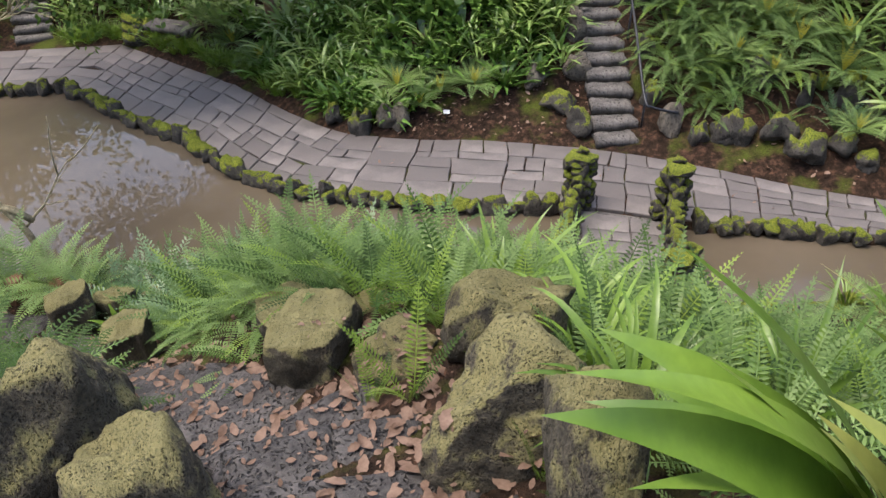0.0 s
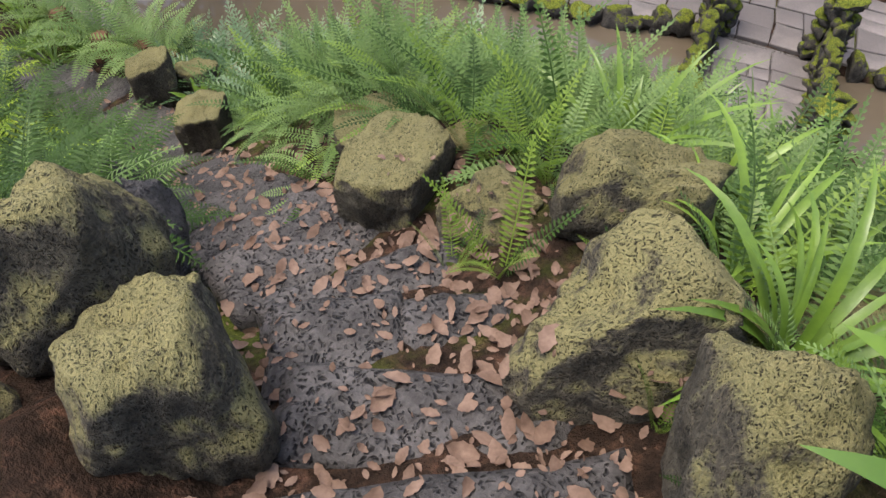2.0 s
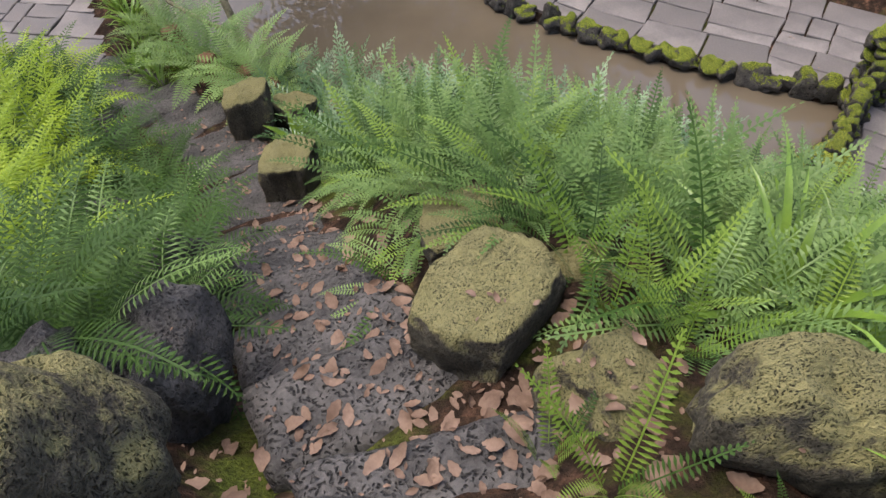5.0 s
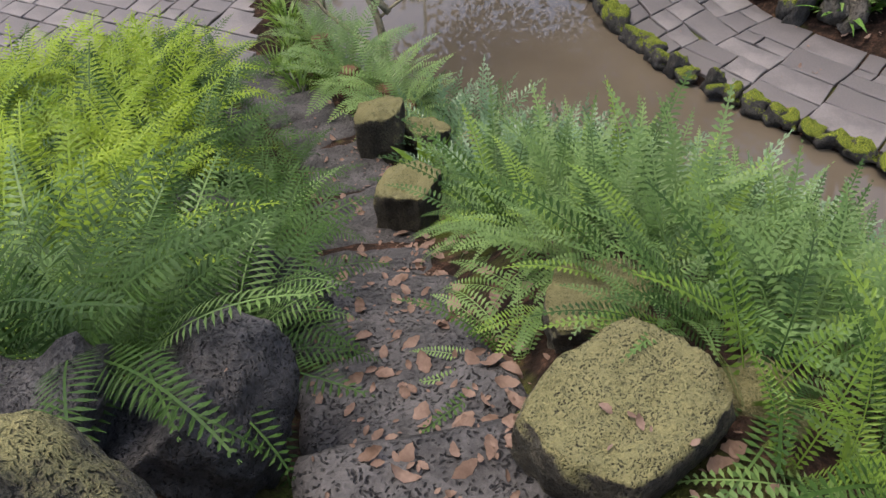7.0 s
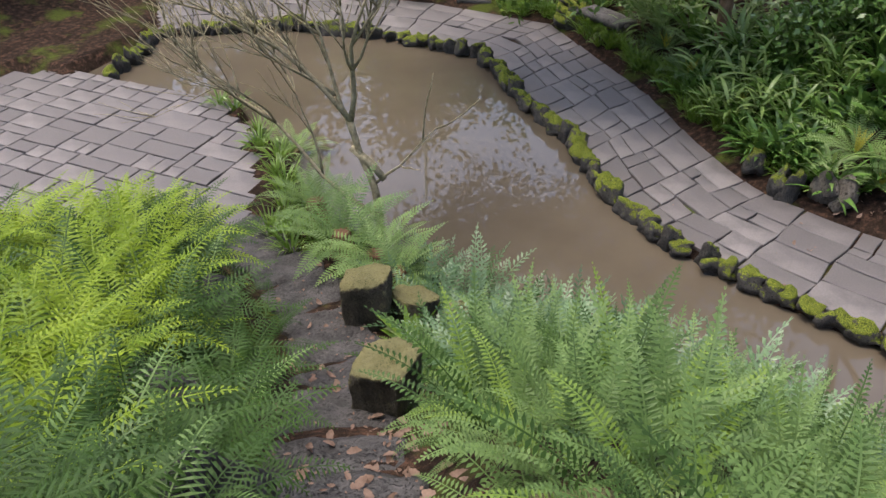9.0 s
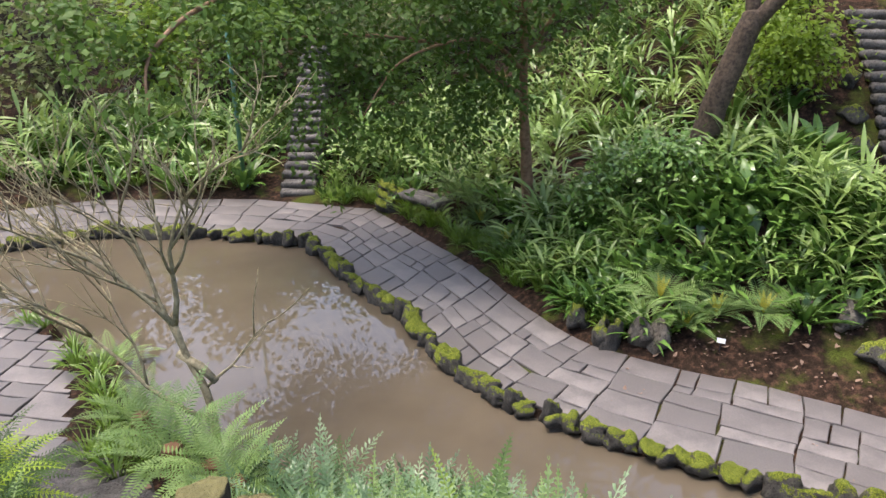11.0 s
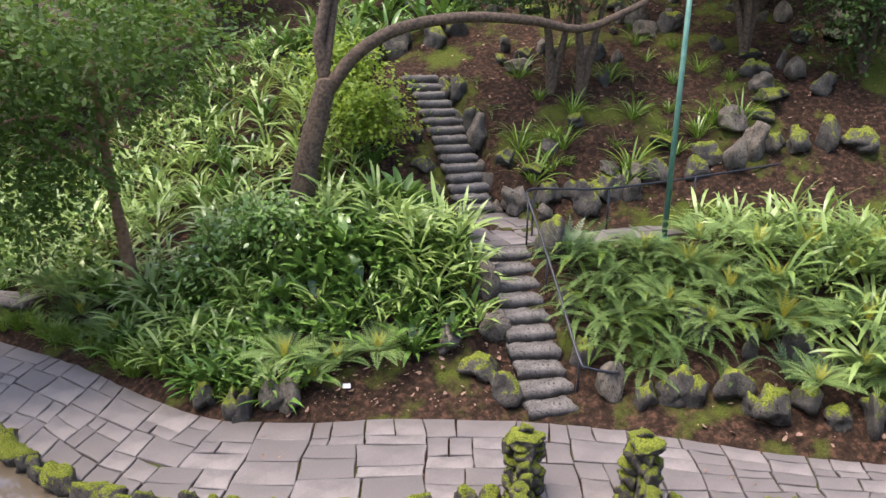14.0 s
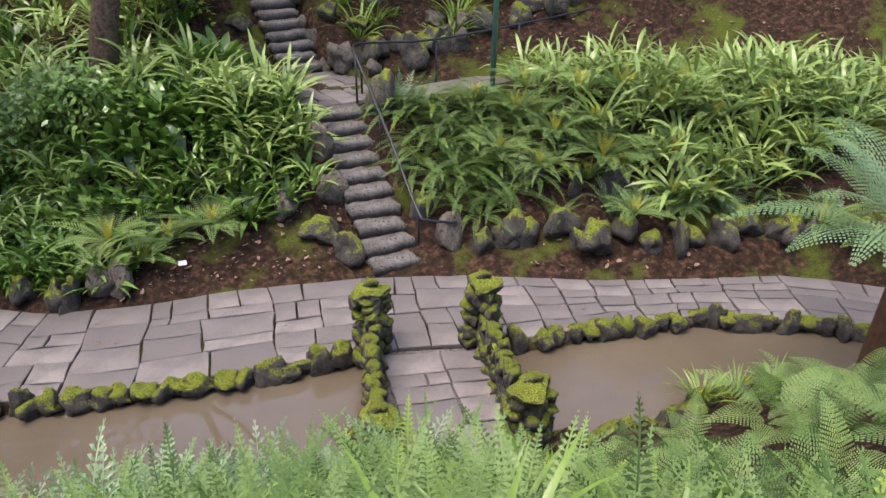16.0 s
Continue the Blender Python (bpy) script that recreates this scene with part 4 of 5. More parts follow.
def near_bank_plants():
    rnd = random.Random(41)
    # upright sword ferns between trail and pond
    ok = lambda x, y: on_near_bank(x, y) and trail_side(x, y)[0] > 0.8 and not on_boulder(x, y, 0.08) and trail_side(x, y)[1] < 8.6 and not (y < 2.2 and x < 1.0)
    for x, y in scatter(rnd, 115, -1.9, 3.4, 1.3, 5.0, ok, 0.28):
        plant("sword_fern", rnd.choice(SWORDS), x, y, rnd.uniform(0.85, 1.2), "upright green sword fern on the bank", "fern", "sword ferns on the bank", rnd)
    for x, y in scatter(rnd, 34, 1.15, 3.6, -0.4, 1.7, lambda x, y: ok(x, y + 0.0) or (x > 1.5 and not on_boulder(x, y, 0.1)), 0.35):
        plant("sword_fern", rnd.choice(SWORDS), x, y, rnd.uniform(0.85, 1.15), "upright green sword fern on the bank", "fern", "sword ferns on the bank", rnd)
    # arching ones that overhang the trail
    for x, y in ((-0.1, 2.75), (-0.45, 3.3), (-0.85, 3.9), (0.15, 2.5), (-1.3, 4.5), (-0.6, 3.6), (0.3, 2.3), (0.6, 2.3), (0.35, 2.65), (-0.15, 2.5), (-0.3, 2.95), (-0.7, 3.4), (-1.0, 4.1), (-0.2, 2.2), (0.9, 1.75)):
        plant("sword_fern", rnd.choice(HANGING), x, y, rnd.uniform(0.75, 1.0), "arching green sword fern over the stone trail", "fern", "sword ferns on the bank", rnd)
    # single young ferns among the boulders
    young = sword_fern(180, 5, 0.62, 24, 0.055, SWORDLIGHT, (0.95, 1.4), (0.2, 0.7), 0.05, 0.9)
    for x, y, s in ((0.62, 1.02, 1.0), (0.55, 1.95, 1.15), (0.75, 1.75, 1.0), (-0.05, -0.25, 0.45), (1.05, 0.0, 0.6), (1.45, 0.1, 0.8), (1.0, 0.9, 0.4), (0.62, 1.72, 0.9), (0.85, 1.55, 0.8), (0.45, 1.15, 0.7), (0.98, 0.25, 0.5)):
        plant("young_fern", young, x, y, s, "bright young fern growing between boulders", "fern", "young ferns", rnd)
    for x, y in ((1.45, 0.95), (1.65, 1.6), (1.3, 1.95), (2.0, 1.2), (2.2, 2.0), (1.8, 2.5), (2.5, 2.8), (1.4, 0.45), (2.8, 3.4), (2.3, 0.6)):
        plant("strap_plant", rnd.choice(LONGSTRAPS), x, y, rnd.uniform(0.8, 1.1), "arching clump of bright green strap leaves", "plant", "strap-leaved plants on the bank", rnd)
    # lobed ferns near the water
    for x, y in scatter(rnd, 60, -3.0, 3.3, 4.6, 7.3, lambda x, y: on_near_bank(x, y) and trail_side(x, y)[0] > 0.9, 0.42):
        plant("lobed_fern", rnd.choice(LOBED), x, y, rnd.uniform(0.85, 1.2), "blue-green lobed fern by the pond", "fern", "lobed ferns by the pond", rnd)
    for x, y in ((-3.9, 7.2), (-4.7, 7.9), (-3.3, 7.0), (-6.3, 9.7), (-2.9, 6.7)):
        plant("rosette_fern", rnd.choice(PLAINROSE), x, y, rnd.uniform(0.95, 1.2), "spreading light green fern by the pond", "fern", "spreading ferns by the pond", rnd, z=ground(x, y) + 0.3)
        V, F = [], []
        tube_into(V, F, [(0, 0, -0.1), (0.02, 0, 0.2), (0, 0, 0.36)], [0.2, 0.17, 0.12], 10)
        ob = new("fern_stump", mesh_of("fern_stump", V, F, DEADFROND))
        ob.matrix_basis = at_ground(x, y)
        tagged(ob, "fibrous brown fern trunk", "fern trunk", "fern trunks by the pond")
    for x, y in ((-4.9, 7.4), (-5.1, 7.8), (-5.5, 8.3), (-5.9, 8.7), (-4.6, 7.1), (-5.2, 7.5), (-6.6, 9.3), (-8.0, 10.5), (-8.4, 10.6), (-4.4, 7.5), (-4.9, 8.1), (-3.9, 7.7), (-5.0, 7.6), (-5.3, 8.0), (-4.6, 7.5), (-4.2, 7.3), (-4.5, 7.8), (-5.6, 8.5), (-5.1, 8.2), (-4.0, 7.4), (-6.1, 9.1), (-6.9, 9.7)):
        plant("grass_clump", rnd.choice(GRASSES), x, y, rnd.uniform(0.9, 1.25), "bright green grassy clump at the path's edge", "grass", "grassy clumps", rnd)
    for x, y in ((-2.1, 6.35), (-2.5, 6.5), (-1.9, 6.7), (-1.4, 6.5), (-2.2, 5.6)):
        plant("tongue_fern", strap_clump(int(190 + x * 10), 14, 0.5, 0.085, GRASSY, (0.4, 1.2), (0.3, 0.9), 6, 0.06, 0.2), x, y, 1.0, "tongue-leaved bird's nest fern behind the rocks", "fern", "tongue ferns", rnd)
    # lacy ferns uphill of the trail
    ok2 = lambda x, y: on_near_bank(x, y) and -2.8 < trail_side(x, y)[0] < -0.9 and y > 1.5 and not on_boulder(x, y, 0.1) and trail_side(x, y)[1] < 10.3
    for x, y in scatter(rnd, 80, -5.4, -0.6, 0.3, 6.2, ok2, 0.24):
        # close to the trail, the copies with shade in their colour
        plant("lacy_fern", rnd.choice(LACY if trail_side(x, y)[0] < -1.15 else SHADED), x, y, rnd.uniform(0.85, 1.1), "yellow-green lacy fern overhanging the trail, shade-darkened beside it", "fern", "lacy ferns over the trail", rnd, 12)
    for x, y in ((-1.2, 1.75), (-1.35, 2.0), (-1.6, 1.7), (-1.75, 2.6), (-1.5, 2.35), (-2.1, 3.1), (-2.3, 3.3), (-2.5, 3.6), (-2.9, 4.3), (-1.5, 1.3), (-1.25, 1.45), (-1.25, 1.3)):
        # darkened copies again, painting the shade over the boulders
        plant("sword_fern", rnd.choice(SHADED), x, y, rnd.uniform(0.75, 0.95), "arching fern over the boulders, leaf colour darkened for shade", "fern", "sword ferns on the bank", rnd, z=ground(x, y) + 0.3)
    # right-hand foreground by the bridge
    for x, y in scatter(rnd, 26, 3.9, 8.5, 1.6, 4.4, on_near_bank, 0.5):
        plant("soft_fern", rnd.choice(SOFT), x, y, rnd.uniform(0.8, 1.15), "soft light green fern on the slope", "fern", "soft ferns on the slope", rnd)
    for x, y in scatter(rnd, 26, 2.2, 5.5, 2.6, 5.0, on_near_bank, 0.36):
        plant("sword_fern", rnd.choice(SWORDS), x, y, rnd.uniform(0.7, 0.95), "upright green sword fern on the bank", "fern", "sword ferns on the bank", rnd)
    for x, y in ((7.0, 4.9), (7.5, 4.75), (3.0, 5.5), (2.7, 5.8), (8.0, 4.6), (2.8, 5.2)):
        plant("grass_clump", rnd.choice(GRASSES), x, y, 1.2, "bright green grassy clump by the pond", "grass", "grassy clumps", rnd)


near_bank_plants()


def aspidistra():
    """Broad leaves beside the top of the trail, each one a part."""
    rnd = random.Random(52)
    em = new("aspidistra")
    bx, by = 1.82, -0.56
    em.matrix_basis = pose(bx, by, ground(bx, by) - 0.05)
    tagged(em, "broad-leaved green aspidistra with yellowed leaf tips", "plant")
    for i in range(46):
        V, F = [], []
        a = rnd.uniform(0.85, 2.3)
        blade_into(V, F, Matrix.Identity(4), rnd.uniform(0.8, 1.5), rnd.uniform(0.12, 0.18), rnd.uniform(0.95, 1.42), rnd.uniform(0.5, 1.3), 16, rnd.uniform(0.06, 0.22), 0.08, rnd.uniform(-0.5, 0.5), 0.5)
        ob = new("leaf", mesh_of("leaf", V, F, AGED if rnd.random() < 0.22 else BROAD, None, True))
        ob.matrix_basis = turn_z(a, rnd.uniform(-0.15, 0.15), rnd.uniform(-0.25, 0.2), rnd.uniform(0, 0.1))
        ob.parent = em


aspidistra()


def far_bed_plants():
    rnd = random.Random(61)
    edge = lambda lo, hi: (lambda x, y: lo < edge_distance(x, y) < hi and off_stairs(x, y))
    # grass edging
    for x, y, a in along(OUTER[2:8], 0.26, rnd, 0.1):
        for k in range(3):
            dx, dy = rnd.uniform(0.1, 0.65), rnd.uniform(0.05, 0.55)
            if edge_distance(x + dx, y + dy) > 0.05 and off_stairs(x + dx, y + dy):
                plant("grass_clump", rnd.choice(GRASSES), x + dx, y + dy, rnd.uniform(0.8, 1.15), "bright green grassy edging along the paving", "grass", "grassy edging", rnd)
    # named ferns with yellow hearts
    for x, y, s in ((3.42, 11.5, 1.15), (1.95, 11.9, 1.15), (2.75, 11.5, 1.0), (0.3, 13.2, 0.8), (-0.7, 14.3, 0.95), (-1.3, 15.3, 1.0), (2.3, 11.3, 0.7)):
        plant("hard_fern", rnd.choice(ROSETTES), x, y, s, "rosette fern with a yellow heart in the bed", "fern", "rosette ferns on the far bank", rnd, 6, z=ground(x, y) + 0.18)
    for x, y in ((-1.55, 15.75), (-1.9, 16.2)):
        plant("hard_fern", rnd.choice(PLAINROSE), x, y, 1.3, "large pale green fern beside the bench", "fern", "rosette ferns on the far bank", rnd, 6, z=ground(x, y) + 0.4)
    for x, y in ((1.35, 11.5), (1.7, 11.35), (1.1, 11.75), (0.75, 12.1), (0.4, 12.7), (0.1, 13.4), (-0.4, 14.0), (2.3, 11.5), (0.9, 12.7), (0.5, 13.3), (3.95, 12.0), (4.3, 12.2), (4.0, 11.5), (3.0, 12.2)):
        plant("clivia", rnd.choice(STRAPS), x, y, rnd.uniform(0.85, 1.1), "dark glossy strap-leaved clump in the bed", "plant", "strap-leaved clumps on the far bank", rnd)
    for x, y in scatter(rnd, 170, -0.6, 5.4, 11.2, 15.6, lambda x, y: edge(0.4 if x < 2.4 else 0.9, 6)(x, y) and all((x - a) ** 2 + (y - b) ** 2 > 0.3 for a, b in ((3.42, 11.5), (1.95, 11.9), (2.75, 11.5))), 0.25):
        k = rnd.random()
        if x > 2.6 and y > 12.6:
            plant("broad_leaf_plant", rnd.choice(BROADS), x, y, rnd.uniform(0.95, 1.25), "dark glossy broad-leaved clump in the bed", "plant", "broad-leaved clumps on the far bank", rnd)
        elif k < 0.35:
            plant("broad_leaf_plant", rnd.choice(BROADS), x, y, rnd.uniform(0.75, 1.0), "dark glossy broad-leaved clump in the bed", "plant", "broad-leaved clumps on the far bank", rnd)
        elif k < 0.75:
            plant("clivia", rnd.choice(STRAPS), x, y, rnd.uniform(0.8, 1.1), "dark glossy strap-leaved clump in the bed", "plant", "strap-leaved clumps on the far bank", rnd)
        else:
            plant("lance_leaf_plant", rnd.choice(LIGHTSTRAPS), x, y, rnd.uniform(0.8, 1.1), "light green lance-leaved plant in the bed", "plant", "lance-leaved plants on the far bank", rnd)
    for x, y in scatter(rnd, 12, 4.4, 5.6, 12.0, 13.6, edge(1.5, 6), 0.35):
        plant("lance_leaf_plant", rnd.choice(LIGHTSTRAPS), x, y, rnd.uniform(1.1, 1.35), "light green lance-leaved plant beside the stair", "plant", "lance-leaved plants on the far bank", rnd)
    for x, y in scatter(rnd, 150, -4.2, 5.9, 14.2, 23, lambda x, y: edge(1.0, 11)(x, y) and not (x > 4.9 and y < 19), 0.40):
        me = rnd.choice(LIGHTSTRAPS) if rnd.random() < 0.72 else rnd.choice(STRAPS)
        plant("lance_leaf_plant", me, x, y, rnd.uniform(1.0, 1.5), "light green lance-leaved plant on the slope", "plant", "lance-leaved plants on the far bank", rnd)
    for x, y in scatter(rnd, 120, -14, -3, 16.6, 22, edge(0.25, 5), 0.42):
        me = rnd.choice(GRASSES + LIGHTSTRAPS + STRAPS)
        plant("low_plant", me, x, y, rnd.uniform(1.2, 1.8), "low green plants beyond the paving", "plant", "low plants beyond the paving", rnd)
    # right of the stair
    for x, y, s in ((7.25, 10.9, 1.1), (7.0, 10.5, 0.95), (7.5, 11.5, 1.1), (7.9, 11.0, 0.9), (7.6, 10.4, 1.0), (7.15, 11.7, 1.0)):
        plant("hanging_fern", rnd.choice(HANGING), x, y, s * 1.75, "long grey-green hanging ferns on the rock wall", "fern", "hanging ferns", rnd, 10, z=ground(x, y) + 0.25)
    for x, y, s in ((8.7, 10.6, 1.1), (9.4, 9.1, 1.35), (9.2, 8.1, 0.85), (10.6, 9.9, 1.4), (10.5, 8.5, 1.2), (9.3, 11.1, 1.0), (11.6, 8.6, 1.2), (12.6, 8.3, 1.2), (9.9, 10.4, 1.2), (8.2, 11.2, 1.0), (11.7, 9.6, 1.3), (8.4, 9.6, 0.8), (8.0, 10.2, 0.9), (9.0, 9.9, 1.1), (11.0, 7.9, 0.9), (10.0, 8.0, 0.8), (12.4, 7.4, 1.0), (13.2, 7.6, 1.2), (13.0, 9.2, 1.3), (9.7, 9.6, 1.1), (10.9, 9.2, 1.3), (11.3, 10.5, 1.2)):
        plant("hard_fern", rnd.choice(ROSETTES), x, y, s, "large rosette fern on the rocky bank", "fern", "rosette ferns on the far bank", rnd, 10, z=ground(x, y) + 0.35)
    for x, y in scatter(rnd, 75, 9.9, 16, 6.8, 12.2, edge(1.3, 5), 0.38):
        plant("lance_leaf_plant", rnd.choice(LIGHTSTRAPS), x, y, rnd.uniform(1.0, 1.4), "tall light green lance-leaved plant on the bank", "plant", "lance-leaved plants on the far bank", rnd, 12)
    for x, y in ((10.7, 7.3), (11.4, 6.9), (12.0, 6.4)):
        plant("blue_fern", rnd.choice(LOBED), x, y, 1.0, "grey-green fern at the foot of the bank", "fern", "grey-green ferns", rnd)
    for x, y in scatter(rnd, 34, 7.0, 14.5, 5.2, 12.0, edge(0.7, 3.0), 0.55):
        me = rnd.choice(ROSETTES + HANGING + SWORDS + LOBED)
        plant("bank_fern", me, x, y, rnd.uniform(0.75, 1.2), "green fern among the mossy rocks", "fern", "ferns among the rocks", rnd, 14, z=ground(x, y) + 0.1)
    for x, y in scatter(rnd, 26, 6.9, 9.0, 9.6, 12.2, edge(0.8, 3.2), 0.3):
        plant("hanging_fern", rnd.choice(HANGING), x, y, rnd.uniform(1.1, 1.6), "long grey-green hanging ferns on the rock wall", "fern", "hanging ferns", rnd, 12, z=ground(x, y) + 0.15)
    # tufts on the upper slope
    for x, y in ((8.4, 15.0), (8.9, 15.4), (9.6, 13.9), (9.9, 14.2), (11.0, 14.1), (11.6, 14.2), (12.1, 14.3), (12.6, 14.0), (8.0, 15.8), (7.9, 14.9)):
        plant("tuft", rnd.choice(LONGSTRAPS), x, y, rnd.uniform(0.9, 1.4), "dark green tufted plant on the litter slope", "plant", "tufts on the slope", rnd)
    for x, y in scatter(rnd, 34, 7.6, 13.5, 14.0, 18.5, lambda x, y: True, 0.6):
        plant("tuft", rnd.choice(LONGSTRAPS + GRASSES + HANGING), x, y, rnd.uniform(0.6, 1.1), "dull green tuft on the litter slope", "plant", "tufts on the slope", rnd)
    for x, y in scatter(rnd, 14, 4.6, 9, 20.2, 23, lambda x, y: True, 0.6):
        plant("tuft", rnd.choice(STRAPS), x, y, 1.7, "large drooping strap-leaved clump on the upper slope", "plant", "strap-leaved clumps on the far bank", rnd)
    # tree fern at the right
    V, F = [], []
    tube_into(V, F, [(0, 0, -0.3), (0, 0, 1.2), (0.05, 0, 2.3)], [0.17, 0.14, 0.13], 12)
    tf = lacy_fern(199, 20, 2.4, 0.45, BLUEFERN, (0.4, 1.1), (0.9, 1.5), 32)
    thing("tree_fern", [("trunk", mesh_of("trunk", V, F, DEADFROND)), ("crown", tf)], pose(9.5, 4.2, ground(9.5, 4.2)), "large grey-green tree fern with arching fronds", "tree fern")
    for p in bpy.data.objects["tree_fern"].children:
        if p.name.startswith("crown"):
            p.location = (0.05, 0, 2.3)


far_bed_plants()


# ---- trees and shrubs ----
def limb(pts, r0, r1, n=20, sides=9, wob=0.0, seed=0):
    rnd = random.Random(seed)
    line = smooth_line(pts, n)
    line = [p + Vector((rnd.uniform(-wob, wob), rnd.uniform(-wob, wob), 0)) for p in line]
    return line, [r0 + (r1 - r0) * i / n for i in range(n + 1)]


def tree(name, limbs, crowns, bark, label, x=0, y=0, sides=10):
    em = new(name)
    em.matrix_basis = pose(x, y, 0)
    tagged(em, label, "tree")
    V, F = [], []
    for pts, r0, r1 in limbs:
        line, rad = limb(pts, r0, r1, 22, sides, 0.012, len(V))
        tube_into(V, F, line, rad, sides)
    new("trunk", mesh_of("trunk", V, F, bark, None, True)).parent = em
    for me in crowns:
        new("crown", me).parent = em


# a thin place in the crown, open to the sky
OPENING = (Vector((-2.4, 11.4, 0.0)), Vector((-0.21, 0.83, 0.52)).normalized(), 0.55)


def trees():
    g = ground(-0.3, 15.4)
    lobes = [(-3.0, 14.4, 4.6, 2.2, 2.0, 1.5), (-1.2, 14.8, 3.9, 1.5, 1.6, 1.4), (-4.8, 13.8, 4.2, 1.7, 1.6, 1.4), (-2.3, 13.6, 2.9, 1.6, 1.3, 1.1), (-3.9, 14.3, 3.1, 1.5, 1.3, 1.1), (-1.5, 14.6, 2.9, 1.1, 1.1, 0.9), (0.6, 15.6, 5.4, 2.0, 1.6, 1.5),
             (-5.6, 14.6, 5.8, 2.2, 2.0, 1.5), (-3.6, 13.0, 2.7, 1.2, 1.0, 0.8), (-1.0, 14.0, 5.6, 2.4, 2.0, 1.2)]
    tree("small_leaved_tree", [([(-0.3, 15.4, g - 0.2), (-0.42, 15.4, g + 1.2), (-0.5, 15.3, g + 2.4), (-0.55, 15.2, g + 4.5)], 0.14, 0.06),
                               ([(-0.5, 15.3, 3.0), (-1.8, 14.6, 4.0), (-3.5, 14.0, 4.3), (-5.2, 13.7, 4.2)], 0.06, 0.015),
                               ([(-0.5, 15.3, 3.5), (-1.2, 14.4, 4.2), (-2.4, 13.4, 4.0), (-3.0, 12.8, 3.2)], 0.045, 0.012),
                               ([(-0.5, 15.2, 3.8), (0.3, 15.4, 4.9), (1.2, 15.7, 5.6)], 0.045, 0.012),
                               ([(-0.55, 15.2, 4.6), (-2.5, 12.6, 5.6), (-4.0, 10.2, 5.2), (-4.3, 8.8, 4.7), (-4.15, 8.3, 4.1)], 0.06, 0.01)],
         [leaf_cloud(301, lobes, 22000, 0.145, TREELEAF, 0.2, gap=OPENING),
          leaf_cloud(302, [(-4.5, 8.7, 4.7, 0.7, 0.6, 0.35), (-4.15, 8.3, 4.15, 0.28, 0.25, 0.4), (-4.0, 10.2, 5.0, 0.8, 0.9, 0.4), (-5.1, 8.6, 5.0, 0.6, 0.6, 0.35)], 1900, 0.13, TREELEAF, 0.2)], WARMBARK, "slender tan-barked tree with drooping dark leafy crown")
    g = ground(3.0, 15.6)
    tree("leaning_tree", [([(2.95, 15.6, g - 0.3), (3.0, 15.6, g + 0.5), (3.15, 15.6, g + 1.3), (3.5, 15.6, g + 2.5), (3.6, 15.6, g + 2.85)], 0.30, 0.19),
                          ([(3.58, 15.6, g + 2.7), (3.5, 15.7, g + 3.6), (3.75, 15.8, g + 4.6), (4.3, 16, g + 7.5)], 0.14, 0.09),
                          ([(3.5, 15.6, g + 2.5), (4.1, 15.4, g + 3.3), (4.9, 15.2, g + 3.8), (6.2, 15.0, g + 4.05), (7.7, 14.9, g + 4.0), (8.9, 14.8, g + 3.85), (10.2, 14.6, g + 4.4)], 0.15, 0.07),
                          ([(3.55, 15.6, g + 2.8), (3.9, 15.9, g + 4.4), (4.5, 16.2, g + 5.4), (5.5, 16.5, g + 7.5)], 0.1, 0.05)],
         [leaf_cloud(303, [(4.3, 16, 10.2, 3.5, 2.5, 1.5), (8.5, 15, 8.8, 2.5, 2, 1.2)], 5000, 0.12, TREELEAF, 0.2)], BARK, "old leaning tree with rough bark and long bowed limb")
    for i, (x, y) in enumerate(((9.4, 17.0), (10.0, 16.6), (12.8, 18.5))):
        g = ground(x, y)
        tree("dark_trunked_shrub", [([(x, y, g - 0.3), (x - 0.1, y, g + 1.0), (x - 0.35, y, g + 2.4)], 0.13, 0.07), ([(x, y, g), (x + 0.25, y, g + 1.1), (x + 0.5, y, g + 2.2)], 0.11, 0.06)],
             [leaf_cloud(310 + i, [(x, y, g + 2.9, 1.7, 1.4, 0.8), (x - 1.4, y, g + 2.5, 1.2, 1.0, 0.7)], 3600, 0.11, DARKLEAF, 0.2)], BARK, "dark-stemmed shrub on the litter slope")

    def bush(x, y, r, h, mat, count, seed, size, name="shrub", label="rounded leafy garden shrub", lift=0.0):
        rnd = random.Random(seed)
        g = ground(x, y) + lift
        lobes = [(rnd.uniform(-0.5, 0.5) * r, rnd.uniform(-0.5, 0.5) * r, h * rnd.uniform(0.3, 0.8), r * rnd.uniform(0.4, 0.65), r * rnd.uniform(0.4, 0.65), h * rnd.uniform(0.25, 0.4)) for _ in range(7)]
        V, F = [], []
        for l in lobes:
            tube_into(V, F, [(0, 0, -0.25), (l[0] * 0.4, l[1] * 0.4, l[2] * 0.5), (l[0], l[1], l[2] + 0.2)], [0.03 * h, 0.02 * h, 0.008 * h], 5)
        thing(name, [("stems", mesh_of("stems", V, F, BARK)), ("foliage", leaf_cloud(seed, lobes, count, size, mat, 0.3))], pose(x, y, g), label, "shrub", "shrubs on the slopes")
    bush(4.5, 16.9, 1.2, 1.7, LIGHTLEAF, 3200, 401, 0.13, label="yellow-green pointed-leaf shrub beside the stair")
    bush(4.5, 18.8, 1.2, 1.8, LIGHTLEAF, 2500, 402, 0.13)
    bush(13.8, 15.5, 2.2, 3.8, DARKLEAF, 6500, 403, 0.14, label="dark glossy shrub on the upper slope", lift=0.6)
    bush(16.0, 14.0, 2.0, 3.6, DARKLEAF, 5000, 404, 0.14, lift=0.3)
    bush(15.8, 17.5, 2.6, 4.5, DARKLEAF, 5000, 405, 0.15)
